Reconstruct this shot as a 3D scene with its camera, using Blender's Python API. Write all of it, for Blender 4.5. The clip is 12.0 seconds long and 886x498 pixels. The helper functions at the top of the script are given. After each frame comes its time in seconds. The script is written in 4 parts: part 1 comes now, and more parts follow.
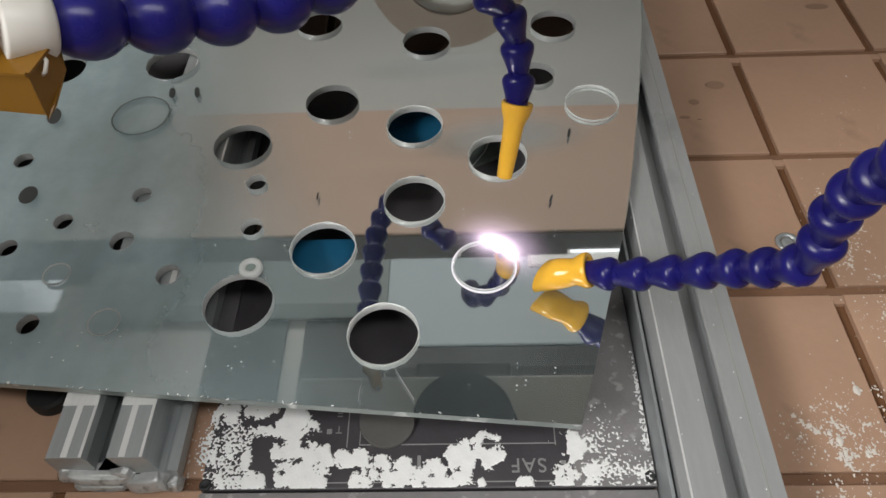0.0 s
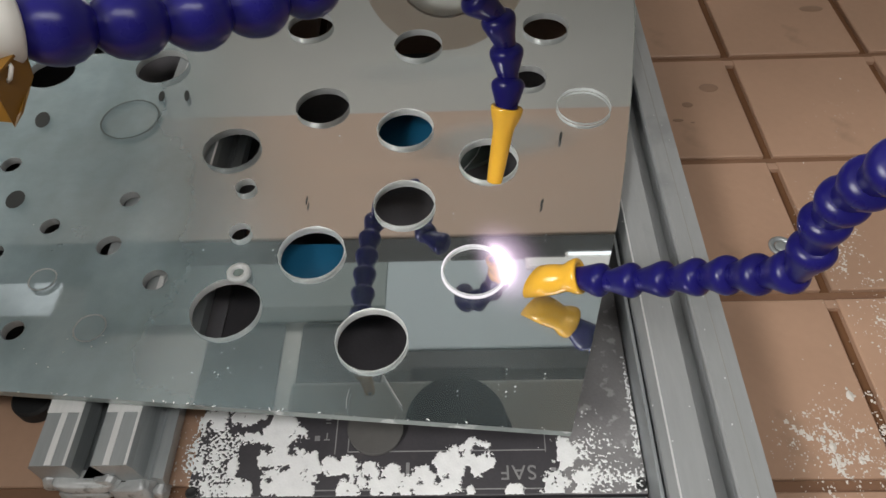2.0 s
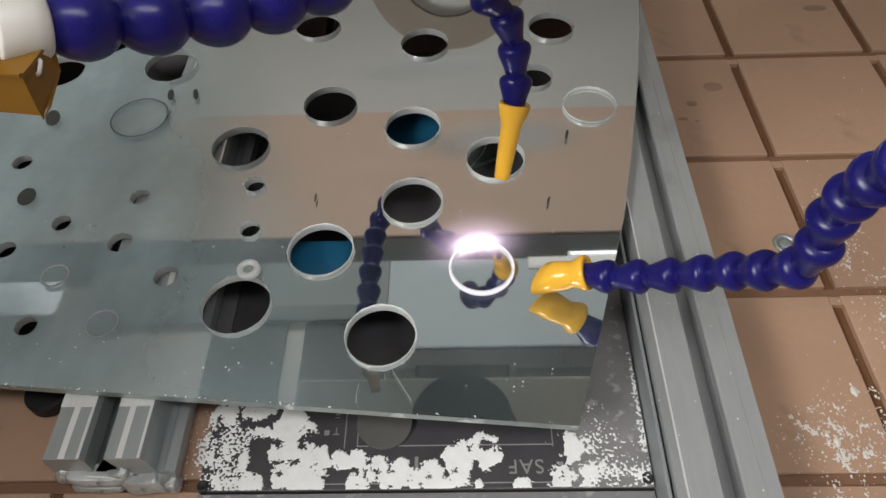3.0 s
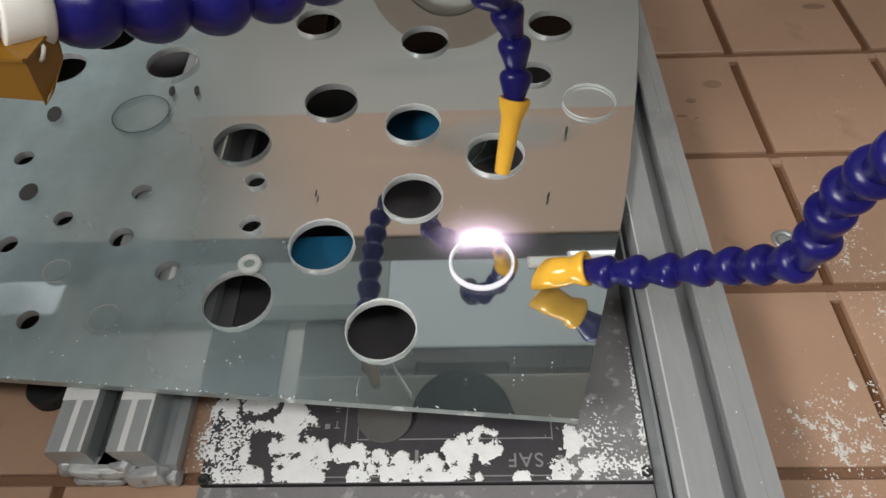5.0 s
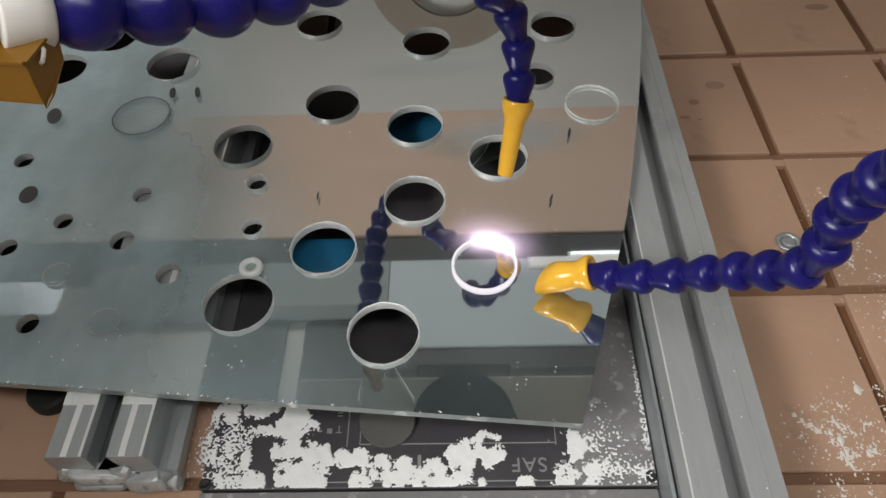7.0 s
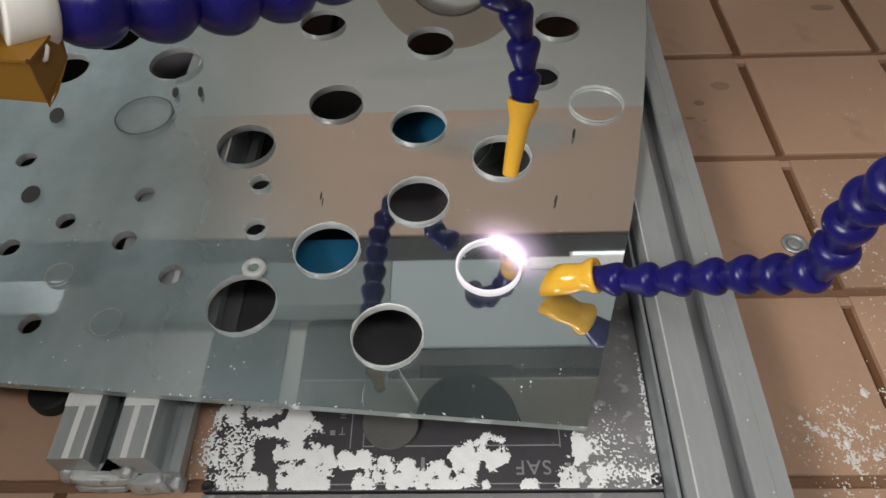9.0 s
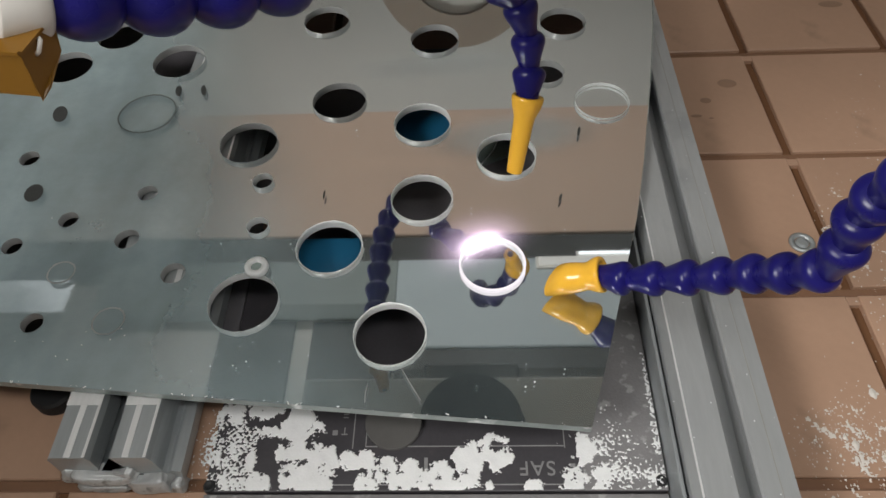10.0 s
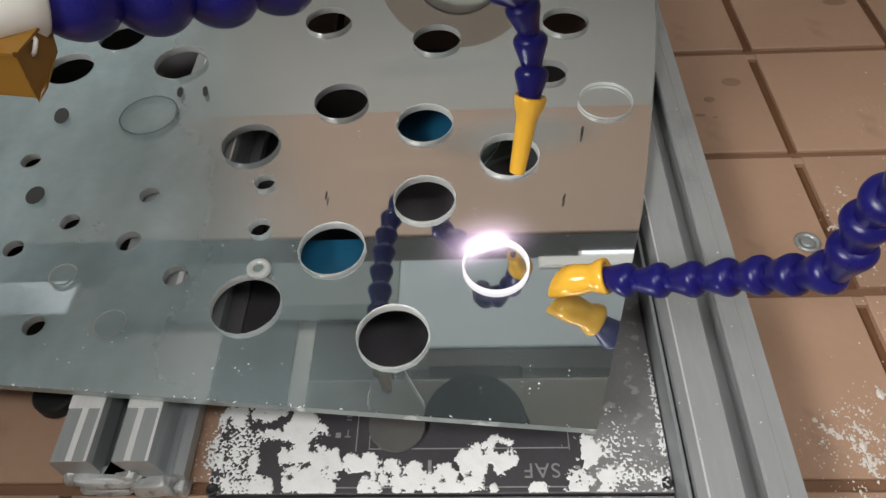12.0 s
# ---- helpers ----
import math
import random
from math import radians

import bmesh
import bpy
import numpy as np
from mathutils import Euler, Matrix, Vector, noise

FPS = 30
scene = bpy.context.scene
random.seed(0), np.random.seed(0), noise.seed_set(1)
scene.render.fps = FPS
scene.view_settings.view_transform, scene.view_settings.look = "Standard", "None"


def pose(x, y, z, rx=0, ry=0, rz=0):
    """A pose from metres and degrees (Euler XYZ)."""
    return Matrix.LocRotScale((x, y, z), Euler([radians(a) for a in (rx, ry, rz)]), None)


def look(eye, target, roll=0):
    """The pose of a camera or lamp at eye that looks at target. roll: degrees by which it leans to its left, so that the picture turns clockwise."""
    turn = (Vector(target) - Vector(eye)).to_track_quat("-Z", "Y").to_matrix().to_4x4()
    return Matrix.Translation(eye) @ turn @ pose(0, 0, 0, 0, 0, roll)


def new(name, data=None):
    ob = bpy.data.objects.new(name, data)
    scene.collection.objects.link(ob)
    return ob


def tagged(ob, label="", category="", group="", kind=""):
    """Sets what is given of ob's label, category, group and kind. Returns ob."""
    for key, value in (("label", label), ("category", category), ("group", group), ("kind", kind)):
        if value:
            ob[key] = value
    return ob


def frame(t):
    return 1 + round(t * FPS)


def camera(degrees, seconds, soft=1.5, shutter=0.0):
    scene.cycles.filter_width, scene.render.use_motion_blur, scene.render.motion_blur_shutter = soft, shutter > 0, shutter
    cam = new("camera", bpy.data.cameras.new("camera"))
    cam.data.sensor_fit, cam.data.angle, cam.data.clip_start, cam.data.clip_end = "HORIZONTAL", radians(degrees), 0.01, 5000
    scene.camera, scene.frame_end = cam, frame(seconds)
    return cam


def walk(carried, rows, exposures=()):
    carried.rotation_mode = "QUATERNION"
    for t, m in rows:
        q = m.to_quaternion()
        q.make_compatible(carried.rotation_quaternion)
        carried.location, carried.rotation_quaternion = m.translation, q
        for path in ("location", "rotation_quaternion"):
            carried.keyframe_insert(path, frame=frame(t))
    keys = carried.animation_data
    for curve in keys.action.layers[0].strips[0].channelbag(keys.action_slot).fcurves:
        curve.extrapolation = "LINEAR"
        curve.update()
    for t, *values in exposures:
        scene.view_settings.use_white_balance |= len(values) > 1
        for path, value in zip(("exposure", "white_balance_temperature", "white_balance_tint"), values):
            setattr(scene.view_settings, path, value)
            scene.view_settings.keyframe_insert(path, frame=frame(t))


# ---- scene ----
cam = camera(63.16, 12.0)

PATH = [
    (0, (-0.00039, -4e-05, 0.35651), (-0.0632, 1.2409, -1.2107), -3.37),
    (0.5, (0.00109, 0.0008, 0.35614), (-0.0614, 1.242, -1.2109), -3.41),
    (1, (0.00256, 0.00299, 0.35728), (-0.061, 1.2485, -1.2063), -3.45),
    (1.5, (0.00563, 0.00367, 0.35516), (-0.0583, 1.2509, -1.207), -3.49),
    (2, (0.00563, 0.00359, 0.35409), (-0.0556, 1.2495, -1.2092), -3.37),
    (2.5, (0.00403, 0.00235, 0.35472), (-0.0562, 1.2452, -1.2111), -3.31),
    (3, (0.00147, -0.00062, 0.35662), (-0.0627, 1.2445, -1.2072), -3.44),
    (5, (0.0012, -0.00485, 0.35592), (-0.0622, 1.2423, -1.2063), -3.36),
    (5.5, (-6e-05, -0.00148, 0.3551), (-0.0624, 1.2436, -1.2088), -3.30),
    (6, (0.00151, 0.00081, 0.35324), (-0.0616, 1.2481, -1.2089), -3.37),
    (6.5, (0.00183, 0.00049, 0.35284), (-0.0606, 1.2479, -1.2092), -3.33),
    (7, (-0.00044, -0.00131, 0.35516), (-0.0638, 1.2447, -1.208), -3.39),
    (9, (-0.00212, 0.00072, 0.35371), (-0.0693, 1.2466, -1.2094), -3.38),
    (9.5, (-0.00188, 0.00113, 0.35226), (-0.08, 1.2453, -1.2117), -3.76),
    (10, (-0.00054, 0.00253, 0.35076), (-0.0851, 1.2471, -1.2126), -3.99),
    (10.5, (-0.00064, 0.0046, 0.3488), (-0.0858, 1.2469, -1.2163), -4.16),
    (11, (-0.00039, 0.00517, 0.34884), (-0.0841, 1.2475, -1.2163), -4.21),
    (11.5, (-0.00136, 0.00565, 0.35085), (-0.0909, 1.2496, -1.2127), -4.39),
    (12, (-0.00095, 0.00462, 0.34905), (-0.0926, 1.2491, -1.2139), -4.45),
]
walk(cam, [(t, look(eye, target, roll)) for t, eye, target, roll in PATH],
     exposures=[(0.0, 0.02), (3.0, 0.04), (5.5, 0.06), (7.0, -0.02), (9.0, -0.08), (10.5, -0.08), (11.5, -0.05), (12.0, 0.10)])

# ---- light ----
world = bpy.data.worlds.new("world")
world.use_nodes = True
world.node_tree.nodes["Background"].inputs[0].default_value = (0.8, 0.9, 1.0, 1)
world.node_tree.nodes["Background"].inputs[1].default_value = 0.05
scene.world = world


def area_lamp(name, eye, target, sx, sy, watts, colour):
    data = bpy.data.lights.new(name, "AREA")
    data.shape, data.size, data.size_y, data.energy, data.color = "RECTANGLE", sx, sy, watts, colour
    ob = new(name, data)
    ob.matrix_world = look(eye, target)
    return ob


# key light from the front left; its source is out of view
KEY_EYE, KEY_AIM = (-1.25, -0.75, 1.35), (0.0, 0.25, 0.0)
area_lamp("key_light", KEY_EYE, KEY_AIM, 0.85, 0.5, 35, (1.0, 0.98, 0.95))
# added overhead fill, placed to even out the brightness of bed and rail
TOP_EYE = (0.36, -0.40, 1.655)
area_lamp("overhead_light", TOP_EYE, (0.36, -0.40, 0.0), 1.3, 0.3, 12.5, (1.0, 0.98, 0.96))
# added fill from below, so that the mirrored ceiling is bright enough
UP_EYE, UP_AIM = (-0.3, 2.1, -0.35), (-0.3, 1.9, 1.7)
area_lamp("up_light", UP_EYE, UP_AIM, 2.6, 0.5, 30, (1.0, 0.98, 0.96))


# ---- materials ----
def material(name, base, rough=0.5, metal=0.0, vary=0.25, scale=30.0, fine=400.0, bump=0.1, spec=0.5, spots=None, stretch=(1, 1, 1)):
    """Base colour with variation at two scales, roughness wear and a fine relief; spots: (colour, scale, amount)."""
    m = bpy.data.materials.new(name)
    m.use_nodes = True
    nt = m.node_tree
    n, l = nt.nodes, nt.links
    b = n["Principled BSDF"]
    b.inputs["Metallic"].default_value = metal
    b.inputs["Specular IOR Level"].default_value = spec
    tc = n.new("ShaderNodeTexCoord")
    mp = n.new("ShaderNodeMapping")
    mp.inputs["Scale"].default_value = stretch
    l.new(tc.outputs["Object"], mp.inputs["Vector"])
    big = n.new("ShaderNodeTexNoise")
    big.inputs["Scale"].default_value, big.inputs["Detail"].default_value = scale, 5
    small = n.new("ShaderNodeTexNoise")
    small.inputs["Scale"].default_value, small.inputs["Detail"].default_value = fine, 3
    l.new(mp.outputs[0], big.inputs["Vector"])
    l.new(mp.outputs[0], small.inputs["Vector"])
    mix = n.new("ShaderNodeMix")
    mix.data_type = "RGBA"
    mix.inputs["A"].default_value = (*[c * (1 - vary) for c in base], 1)
    mix.inputs["B"].default_value = (*[min(1, c * (1 + vary)) for c in base], 1)
    av = n.new("ShaderNodeMath")
    av.operation = "MULTIPLY_ADD"
    av.inputs[1].default_value, av.inputs[2].default_value = 0.35, 0.0
    l.new(small.outputs["Fac"], av.inputs[0])
    ad = n.new("ShaderNodeMath")
    ad.operation = "MULTIPLY_ADD"
    ad.inputs[1].default_value = 0.65
    l.new(big.outputs["Fac"], ad.inputs[0])
    l.new(av.outputs[0], ad.inputs[2])
    l.new(ad.outputs[0], mix.inputs["Factor"])
    colour = mix.outputs["Result"]
    info = n.new("ShaderNodeObjectInfo")
    hsv = n.new("ShaderNodeHueSaturation")
    rr = n.new("ShaderNodeMapRange")
    rr.inputs["To Min"].default_value, rr.inputs["To Max"].default_value = 0.93, 1.07
    l.new(info.outputs["Random"], rr.inputs["Value"])
    l.new(rr.outputs[0], hsv.inputs["Value"])
    l.new(colour, hsv.inputs["Color"])
    colour = hsv.outputs[0]
    if spots:
        sc, ssc, am = spots
        sn = n.new("ShaderNodeTexNoise")
        sn.inputs["Scale"].default_value, sn.inputs["Detail"].default_value = ssc, 6
        l.new(tc.outputs["Object"], sn.inputs["Vector"])
        rp = n.new("ShaderNodeMapRange")
        rp.inputs["From Min"].default_value, rp.inputs["From Max"].default_value = 1 - am, 1 - am + 0.08
        l.new(sn.outputs["Fac"], rp.inputs["Value"])
        mx = n.new("ShaderNodeMix")
        mx.data_type = "RGBA"
        l.new(rp.outputs[0], mx.inputs["Factor"])
        l.new(colour, mx.inputs["A"])
        mx.inputs["B"].default_value = (*sc, 1)
        colour = mx.outputs["Result"]
    l.new(colour, b.inputs["Base Color"])
    rg = n.new("ShaderNodeMapRange")
    rg.inputs["To Min"].default_value, rg.inputs["To Max"].default_value = max(0.02, rough * 0.75), min(1, rough * 1.25)
    l.new(big.outputs["Fac"], rg.inputs["Value"])
    l.new(rg.outputs[0], b.inputs["Roughness"])
    if bump:
        bp = n.new("ShaderNodeBump")
        bp.inputs["Strength"].default_value, bp.inputs["Distance"].default_value = bump, 0.001
        l.new(small.outputs["Fac"], bp.inputs["Height"])
        l.new(bp.outputs[0], b.inputs["Normal"])
    return m


def glowing(name, colour, strength):
    m = bpy.data.materials.new(name)
    m.use_nodes = True
    nt = m.node_tree
    nt.nodes.remove(nt.nodes["Principled BSDF"])
    e = nt.nodes.new("ShaderNodeEmission")
    e.inputs[0].default_value, e.inputs[1].default_value = (*colour, 1), strength
    nt.links.new(e.outputs[0], nt.nodes["Material Output"].inputs[0])
    return m


def glowing_bloom(name, colour, strength, ring, width, rise, half_angle):
    """The arc's plume and bloom painted as see-through emission round a ring: brightest on the arc, fading away from
    it; it hides nothing.
    """
    m = glowing(name, colour, strength)
    nt = m.node_tree
    n, l = nt.nodes, nt.links
    e = [k for k in n if k.type == "EMISSION"][0]
    t, a = n.new("ShaderNodeBsdfTransparent"), n.new("ShaderNodeAddShader")
    l.new(e.outputs[0], a.inputs[0])
    l.new(t.outputs[0], a.inputs[1])
    l.new(a.outputs[0], n["Material Output"].inputs[0])
    sp = n.new("ShaderNodeSeparateXYZ")
    l.new(n.new("ShaderNodeTexCoord").outputs["Object"], sp.inputs[0])

    def op(kind, *args):
        k = n.new("ShaderNodeMath")
        k.operation = kind
        for j, v in enumerate(args):
            if isinstance(v, (int, float)):
                k.inputs[j].default_value = v
            else:
                l.new(v, k.inputs[j])
        return k.outputs[0]
    x, y, z = sp.outputs
    r = op("SQRT", op("ADD", op("MULTIPLY", x, x), op("MULTIPLY", y, y)))
    dr = op("POWER", op("ABSOLUTE", op("DIVIDE", op("SUBTRACT", r, ring), width)), 2.0)
    dz = op("POWER", op("ABSOLUTE", op("DIVIDE", z, rise)), 2.0)
    da = op("POWER", op("ABSOLUTE", op("DIVIDE", op("ARCTAN2", y, x), half_angle)), 4.0)
    fall = op("EXPONENT", op("MULTIPLY", op("ADD", op("ADD", dr, dz), da), -1.0))
    l.new(op("MULTIPLY", fall, strength), e.inputs[1])
    return m


def glass_face_material():
    """Clear glass face with a gloss and a film of dried spray that thins out towards the cleaner side."""
    m = bpy.data.materials.new("glass_face")
    m.use_nodes = True
    nt = m.node_tree
    n, l = nt.nodes, nt.links
    n.remove(n["Principled BSDF"])
    tr = n.new("ShaderNodeBsdfTransparent")
    tr.inputs[0].default_value = (0.955, 0.972, 0.968, 1)
    gl = n.new("ShaderNodeBsdfGlossy")
    gl.inputs["Roughness"].default_value = 0.03
    m1 = n.new("ShaderNodeMixShader")
    m1.inputs[0].default_value = 0.06
    l.new(tr.outputs[0], m1.inputs[1])
    l.new(gl.outputs[0], m1.inputs[2])
    tc = n.new("ShaderNodeTexCoord")
    nz = n.new("ShaderNodeTexNoise")
    nz.inputs["Scale"].default_value, nz.inputs["Detail"].default_value, nz.inputs["Roughness"].default_value = 7, 3, 0.45
    l.new(tc.outputs["Object"], nz.inputs["Vector"])
    sp = n.new("ShaderNodeSeparateXYZ")
    l.new(tc.outputs["Object"], sp.inputs[0])
    side = n.new("ShaderNodeMapRange")
    side.inputs["From Min"].default_value, side.inputs["From Max"].default_value = 0.075, -0.11
    side.interpolation_type = "SMOOTHSTEP"
    side.inputs["To Min"].default_value, side.inputs["To Max"].default_value = FILM_CLEAN, FILM_DUSTY
    lean = n.new("ShaderNodeMath")
    lean.operation = "MULTIPLY_ADD"
    lean.inputs[1].default_value = 0.45
    l.new(sp.outputs["Y"], lean.inputs[0])
    l.new(sp.outputs["X"], lean.inputs[2])
    l.new(lean.outputs[0], side.inputs["Value"])
    amp = n.new("ShaderNodeMapRange")
    amp.inputs["From Min"].default_value, amp.inputs["From Max"].default_value = 0.3, 0.7
    amp.inputs["To Min"].default_value, amp.inputs["To Max"].default_value = 0.6, 1.4
    l.new(nz.outputs["Fac"], amp.inputs["Value"])
    front = n.new("ShaderNodeMapRange")
    front.interpolation_type = "SMOOTHSTEP"
    front.inputs["From Min"].default_value, front.inputs["From Max"].default_value = 0.25, 0.18
    front.inputs["To Min"].default_value, front.inputs["To Max"].default_value = 0.0, 0.035
    l.new(sp.outputs["Y"], front.inputs["Value"])
    both = n.new("ShaderNodeMath")
    l.new(side.outputs[0], both.inputs[0])
    l.new(front.outputs[0], both.inputs[1])
    mu = n.new("ShaderNodeMath")
    mu.operation = "MULTIPLY"
    l.new(both.outputs[0], mu.inputs[0])
    l.new(amp.outputs[0], mu.inputs[1])
    # fine droplets dried into the film
    drops = n.new("ShaderNodeTexNoise")
    drops.inputs["Scale"].default_value, drops.inputs["Detail"].default_value, drops.inputs["Roughness"].default_value = 95, 5, 0.65
    l.new(tc.outputs["Object"], drops.inputs["Vector"])
    dr = n.new("ShaderNodeMapRange")
    dr.inputs["From Min"].default_value, dr.inputs["From Max"].default_value = 0.3, 0.7
    dr.inputs["To Min"].default_value, dr.inputs["To Max"].default_value = 0.94, 1.06
    l.new(drops.outputs["Fac"], dr.inputs["Value"])
    grain = n.new("ShaderNodeMath")
    grain.operation = "MULTIPLY"
    l.new(mu.outputs[0], grain.inputs[0])
    l.new(dr.outputs[0], grain.inputs[1])
    # a paler smear near the straight nozzle, a blurred shadow painted as thinner film beside it, and a paler patch
    # beyond
    film = grain.outputs[0]
    for place, turn, size, amount in (((0.028, 0.386, 0), 0.10, (0.075, 0.027, 1), 0.30), ((-0.055, 0.361, 0), 0.0, (0.055, 0.006, 1), -0.05), ((-0.02, 0.47, 0), 0.1, (0.09, 0.02, 1), 0.10)):
        at = n.new("ShaderNodeMapping")
        at.vector_type = "TEXTURE"
        at.inputs["Location"].default_value, at.inputs["Rotation"].default_value, at.inputs["Scale"].default_value = place, (0, 0, turn), size
        l.new(tc.outputs["Object"], at.inputs["Vector"])
        ball = n.new("ShaderNodeTexGradient")
        ball.gradient_type = "SPHERICAL"
        l.new(at.outputs[0], ball.inputs[0])
        soft = n.new("ShaderNodeMapRange")
        soft.interpolation_type = "SMOOTHSTEP"
        soft.inputs["To Max"].default_value = amount
        soft.inputs["From Max"].default_value = 0.7
        l.new(ball.outputs["Fac"], soft.inputs["Value"])
        total = n.new("ShaderNodeMath")
        total.use_clamp = True
        l.new(film, total.inputs[0])
        l.new(soft.outputs[0], total.inputs[1])
        film = total.outputs[0]
    df = n.new("ShaderNodeBsdfDiffuse")
    # the dried spray is chalkier in broad wiped smears
    mp = n.new("ShaderNodeMapping")
    mp.inputs["Scale"].default_value, mp.inputs["Rotation"].default_value, mp.inputs["Location"].default_value = (1.5, 0.55, 1), (0, 0, 0.25), (0.37, 0.2, 0)
    l.new(tc.outputs["Object"], mp.inputs["Vector"])
    wipe = n.new("ShaderNodeTexNoise")
    wipe.inputs["Scale"].default_value, wipe.inputs["Detail"].default_value, wipe.inputs["Roughness"].default_value = 10, 3, 0.5
    l.new(mp.outputs[0], wipe.inputs["Vector"])
    chalk = n.new("ShaderNodeMix")
    chalk.data_type = "RGBA"
    chalk.inputs["A"].default_value, chalk.inputs["B"].default_value = (0.255, 0.335, 0.355, 1), (0.45, 0.565, 0.595, 1)
    wr = n.new("ShaderNodeMapRange")
    wr.inputs["From Min"].default_value, wr.inputs["From Max"].default_value = 0.3, 0.7
    l.new(wipe.outputs["Fac"], wr.inputs["Value"])
    l.new(wr.outputs[0], chalk.inputs["Factor"])
    l.new(chalk.outputs["Result"], df.inputs[0])
    m2 = n.new("ShaderNodeMixShader")
    l.new(film, m2.inputs[0])
    l.new(m1.outputs[0], m2.inputs[1])
    l.new(df.outputs[0], m2.inputs[2])
    l.new(m2.outputs[0], n["Material Output"].inputs[0])
    return m


FILM_CLEAN, FILM_DUSTY = 0.03, 0.60


def silver_material():
    m = bpy.data.materials.new("silvering")
    m.use_nodes = True
    b = m.node_tree.nodes["Principled BSDF"]
    b.inputs["Base Color"].default_value = (0.90, 0.90, 0.90, 1)
    b.inputs["Metallic"].default_value, b.inputs["Roughness"].default_value = 1.0, 0.02
    return m


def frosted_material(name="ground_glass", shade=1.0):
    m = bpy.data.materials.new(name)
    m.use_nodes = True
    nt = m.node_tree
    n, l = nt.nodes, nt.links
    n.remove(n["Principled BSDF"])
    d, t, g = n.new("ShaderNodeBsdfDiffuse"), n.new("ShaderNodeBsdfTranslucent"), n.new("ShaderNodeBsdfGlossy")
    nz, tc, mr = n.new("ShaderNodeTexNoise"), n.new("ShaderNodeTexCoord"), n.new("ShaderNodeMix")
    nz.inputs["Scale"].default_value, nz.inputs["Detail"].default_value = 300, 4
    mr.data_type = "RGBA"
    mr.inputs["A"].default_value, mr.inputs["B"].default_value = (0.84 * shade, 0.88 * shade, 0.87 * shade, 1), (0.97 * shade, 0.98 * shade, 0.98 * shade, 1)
    l.new(tc.outputs["Object"], nz.inputs["Vector"])
    l.new(nz.outputs["Fac"], mr.inputs["Factor"])
    for s in (d, t):
        l.new(mr.outputs["Result"], s.inputs[0])
    g.inputs["Roughness"].default_value = 0.3
    m1, m2 = n.new("ShaderNodeMixShader"), n.new("ShaderNodeMixShader")
    m1.inputs[0].default_value, m2.inputs[0].default_value = 0.22, 0.12
    l.new(d.outputs[0], m1.inputs[1])
    l.new(t.outputs[0], m1.inputs[2])
    l.new(m1.outputs[0], m2.inputs[1])
    l.new(g.outputs[0], m2.inputs[2])
    l.new(m2.outputs[0], n["Material Output"].inputs[0])
    return m


M_BED = material("bed_board", (0.410, 0.260, 0.178), 0.42, 0, 0.14, 14, 160, 0.2, 0.4, spots=((0.30, 0.195, 0.135), 12, 0.37))
M_STAINBROWN = material("damp_brown", (0.26, 0.16, 0.105), 0.35, 0, 0.12, 60, 300, 0.1)
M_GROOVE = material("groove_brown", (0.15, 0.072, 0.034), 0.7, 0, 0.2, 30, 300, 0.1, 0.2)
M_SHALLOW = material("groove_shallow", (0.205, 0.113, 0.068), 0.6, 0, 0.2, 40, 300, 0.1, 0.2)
M_ALU = material("aluminium", (0.385, 0.40, 0.405), 0.45, 0.35, 0.26, 16, 500, 0.1, 0.5, spots=((0.33, 0.345, 0.35), 18, 0.45), stretch=(1, 0.14, 1))
M_ALU_RAW = material("aluminium_worn", (0.40, 0.43, 0.44), 0.40, 0.6, 0.3, 60, 700, 0.1, 0.5, stretch=(1, 0.08, 1))
M_TORN = material("aluminium_torn", (0.46, 0.475, 0.475), 0.45, 0.35, 0.35, 90, 500, 0.3, 0.5, spots=((0.16, 0.16, 0.15), 70, 0.40))
M_ALU_BRIGHT = material("aluminium_bright", (0.84, 0.86, 0.86), 0.35, 0.4, 0.2, 60, 700, 0.05, 0.5, stretch=(1, 0.1, 1))
M_PLATE = material("label_black", (0.056, 0.053, 0.059), 0.4, 0, 0.4, 40, 500, 0.1, 0.5, spots=((0.075, 0.068, 0.072), 45, 0.36))
M_PRINT = material("label_print", (0.28, 0.28, 0.28), 0.6, 0, 0.3, 200, 900, 0)
M_RESIDUE = material("residue_white", (0.86, 0.87, 0.87), 0.85, 0, 0.12, 90, 900, 0.15, 0.2)
M_DUST = material("powder_dull", (0.64, 0.60, 0.55), 0.9, 0, 0.15, 90, 900, 0.15, 0.2)
M_STEEL = material("plate_steel", (0.205, 0.20, 0.203), 0.6, 0.1, 0.3, 60, 700, 0.25, spots=((0.36, 0.355, 0.355), 130, 0.42))
M_BLUE = material("hose_blue", (0.011, 0.009, 0.128), 0.29, 0, 0.18, 40, 300, 0.04, 0.34)
M_YELLOW = material("nozzle_yellow", (0.93, 0.50, 0.05), 0.16, 0, 0.1, 60, 400, 0.03, 0.5)
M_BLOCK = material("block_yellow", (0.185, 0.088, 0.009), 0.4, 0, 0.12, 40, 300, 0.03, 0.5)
M_WHITE = material("fitting_white", (0.72, 0.70, 0.66), 0.35, 0, 0.08, 50, 300, 0.02)
M_DARK = material("dark_rubber", (0.012, 0.013, 0.014), 0.6, 0, 0.2, 50, 300, 0.05)
M_HOLEDARK = material("hole_dark_grey", (0.13, 0.125, 0.133), 0.6, 0, 0.25, 40, 400, 0.1)
M_BLUETRAY = material("tray_blue", (0.016, 0.135, 0.26), 0.4, 0, 0.15, 30, 200, 0.05)
M_GLASS = glass_face_material()
M_SILVER = silver_material()
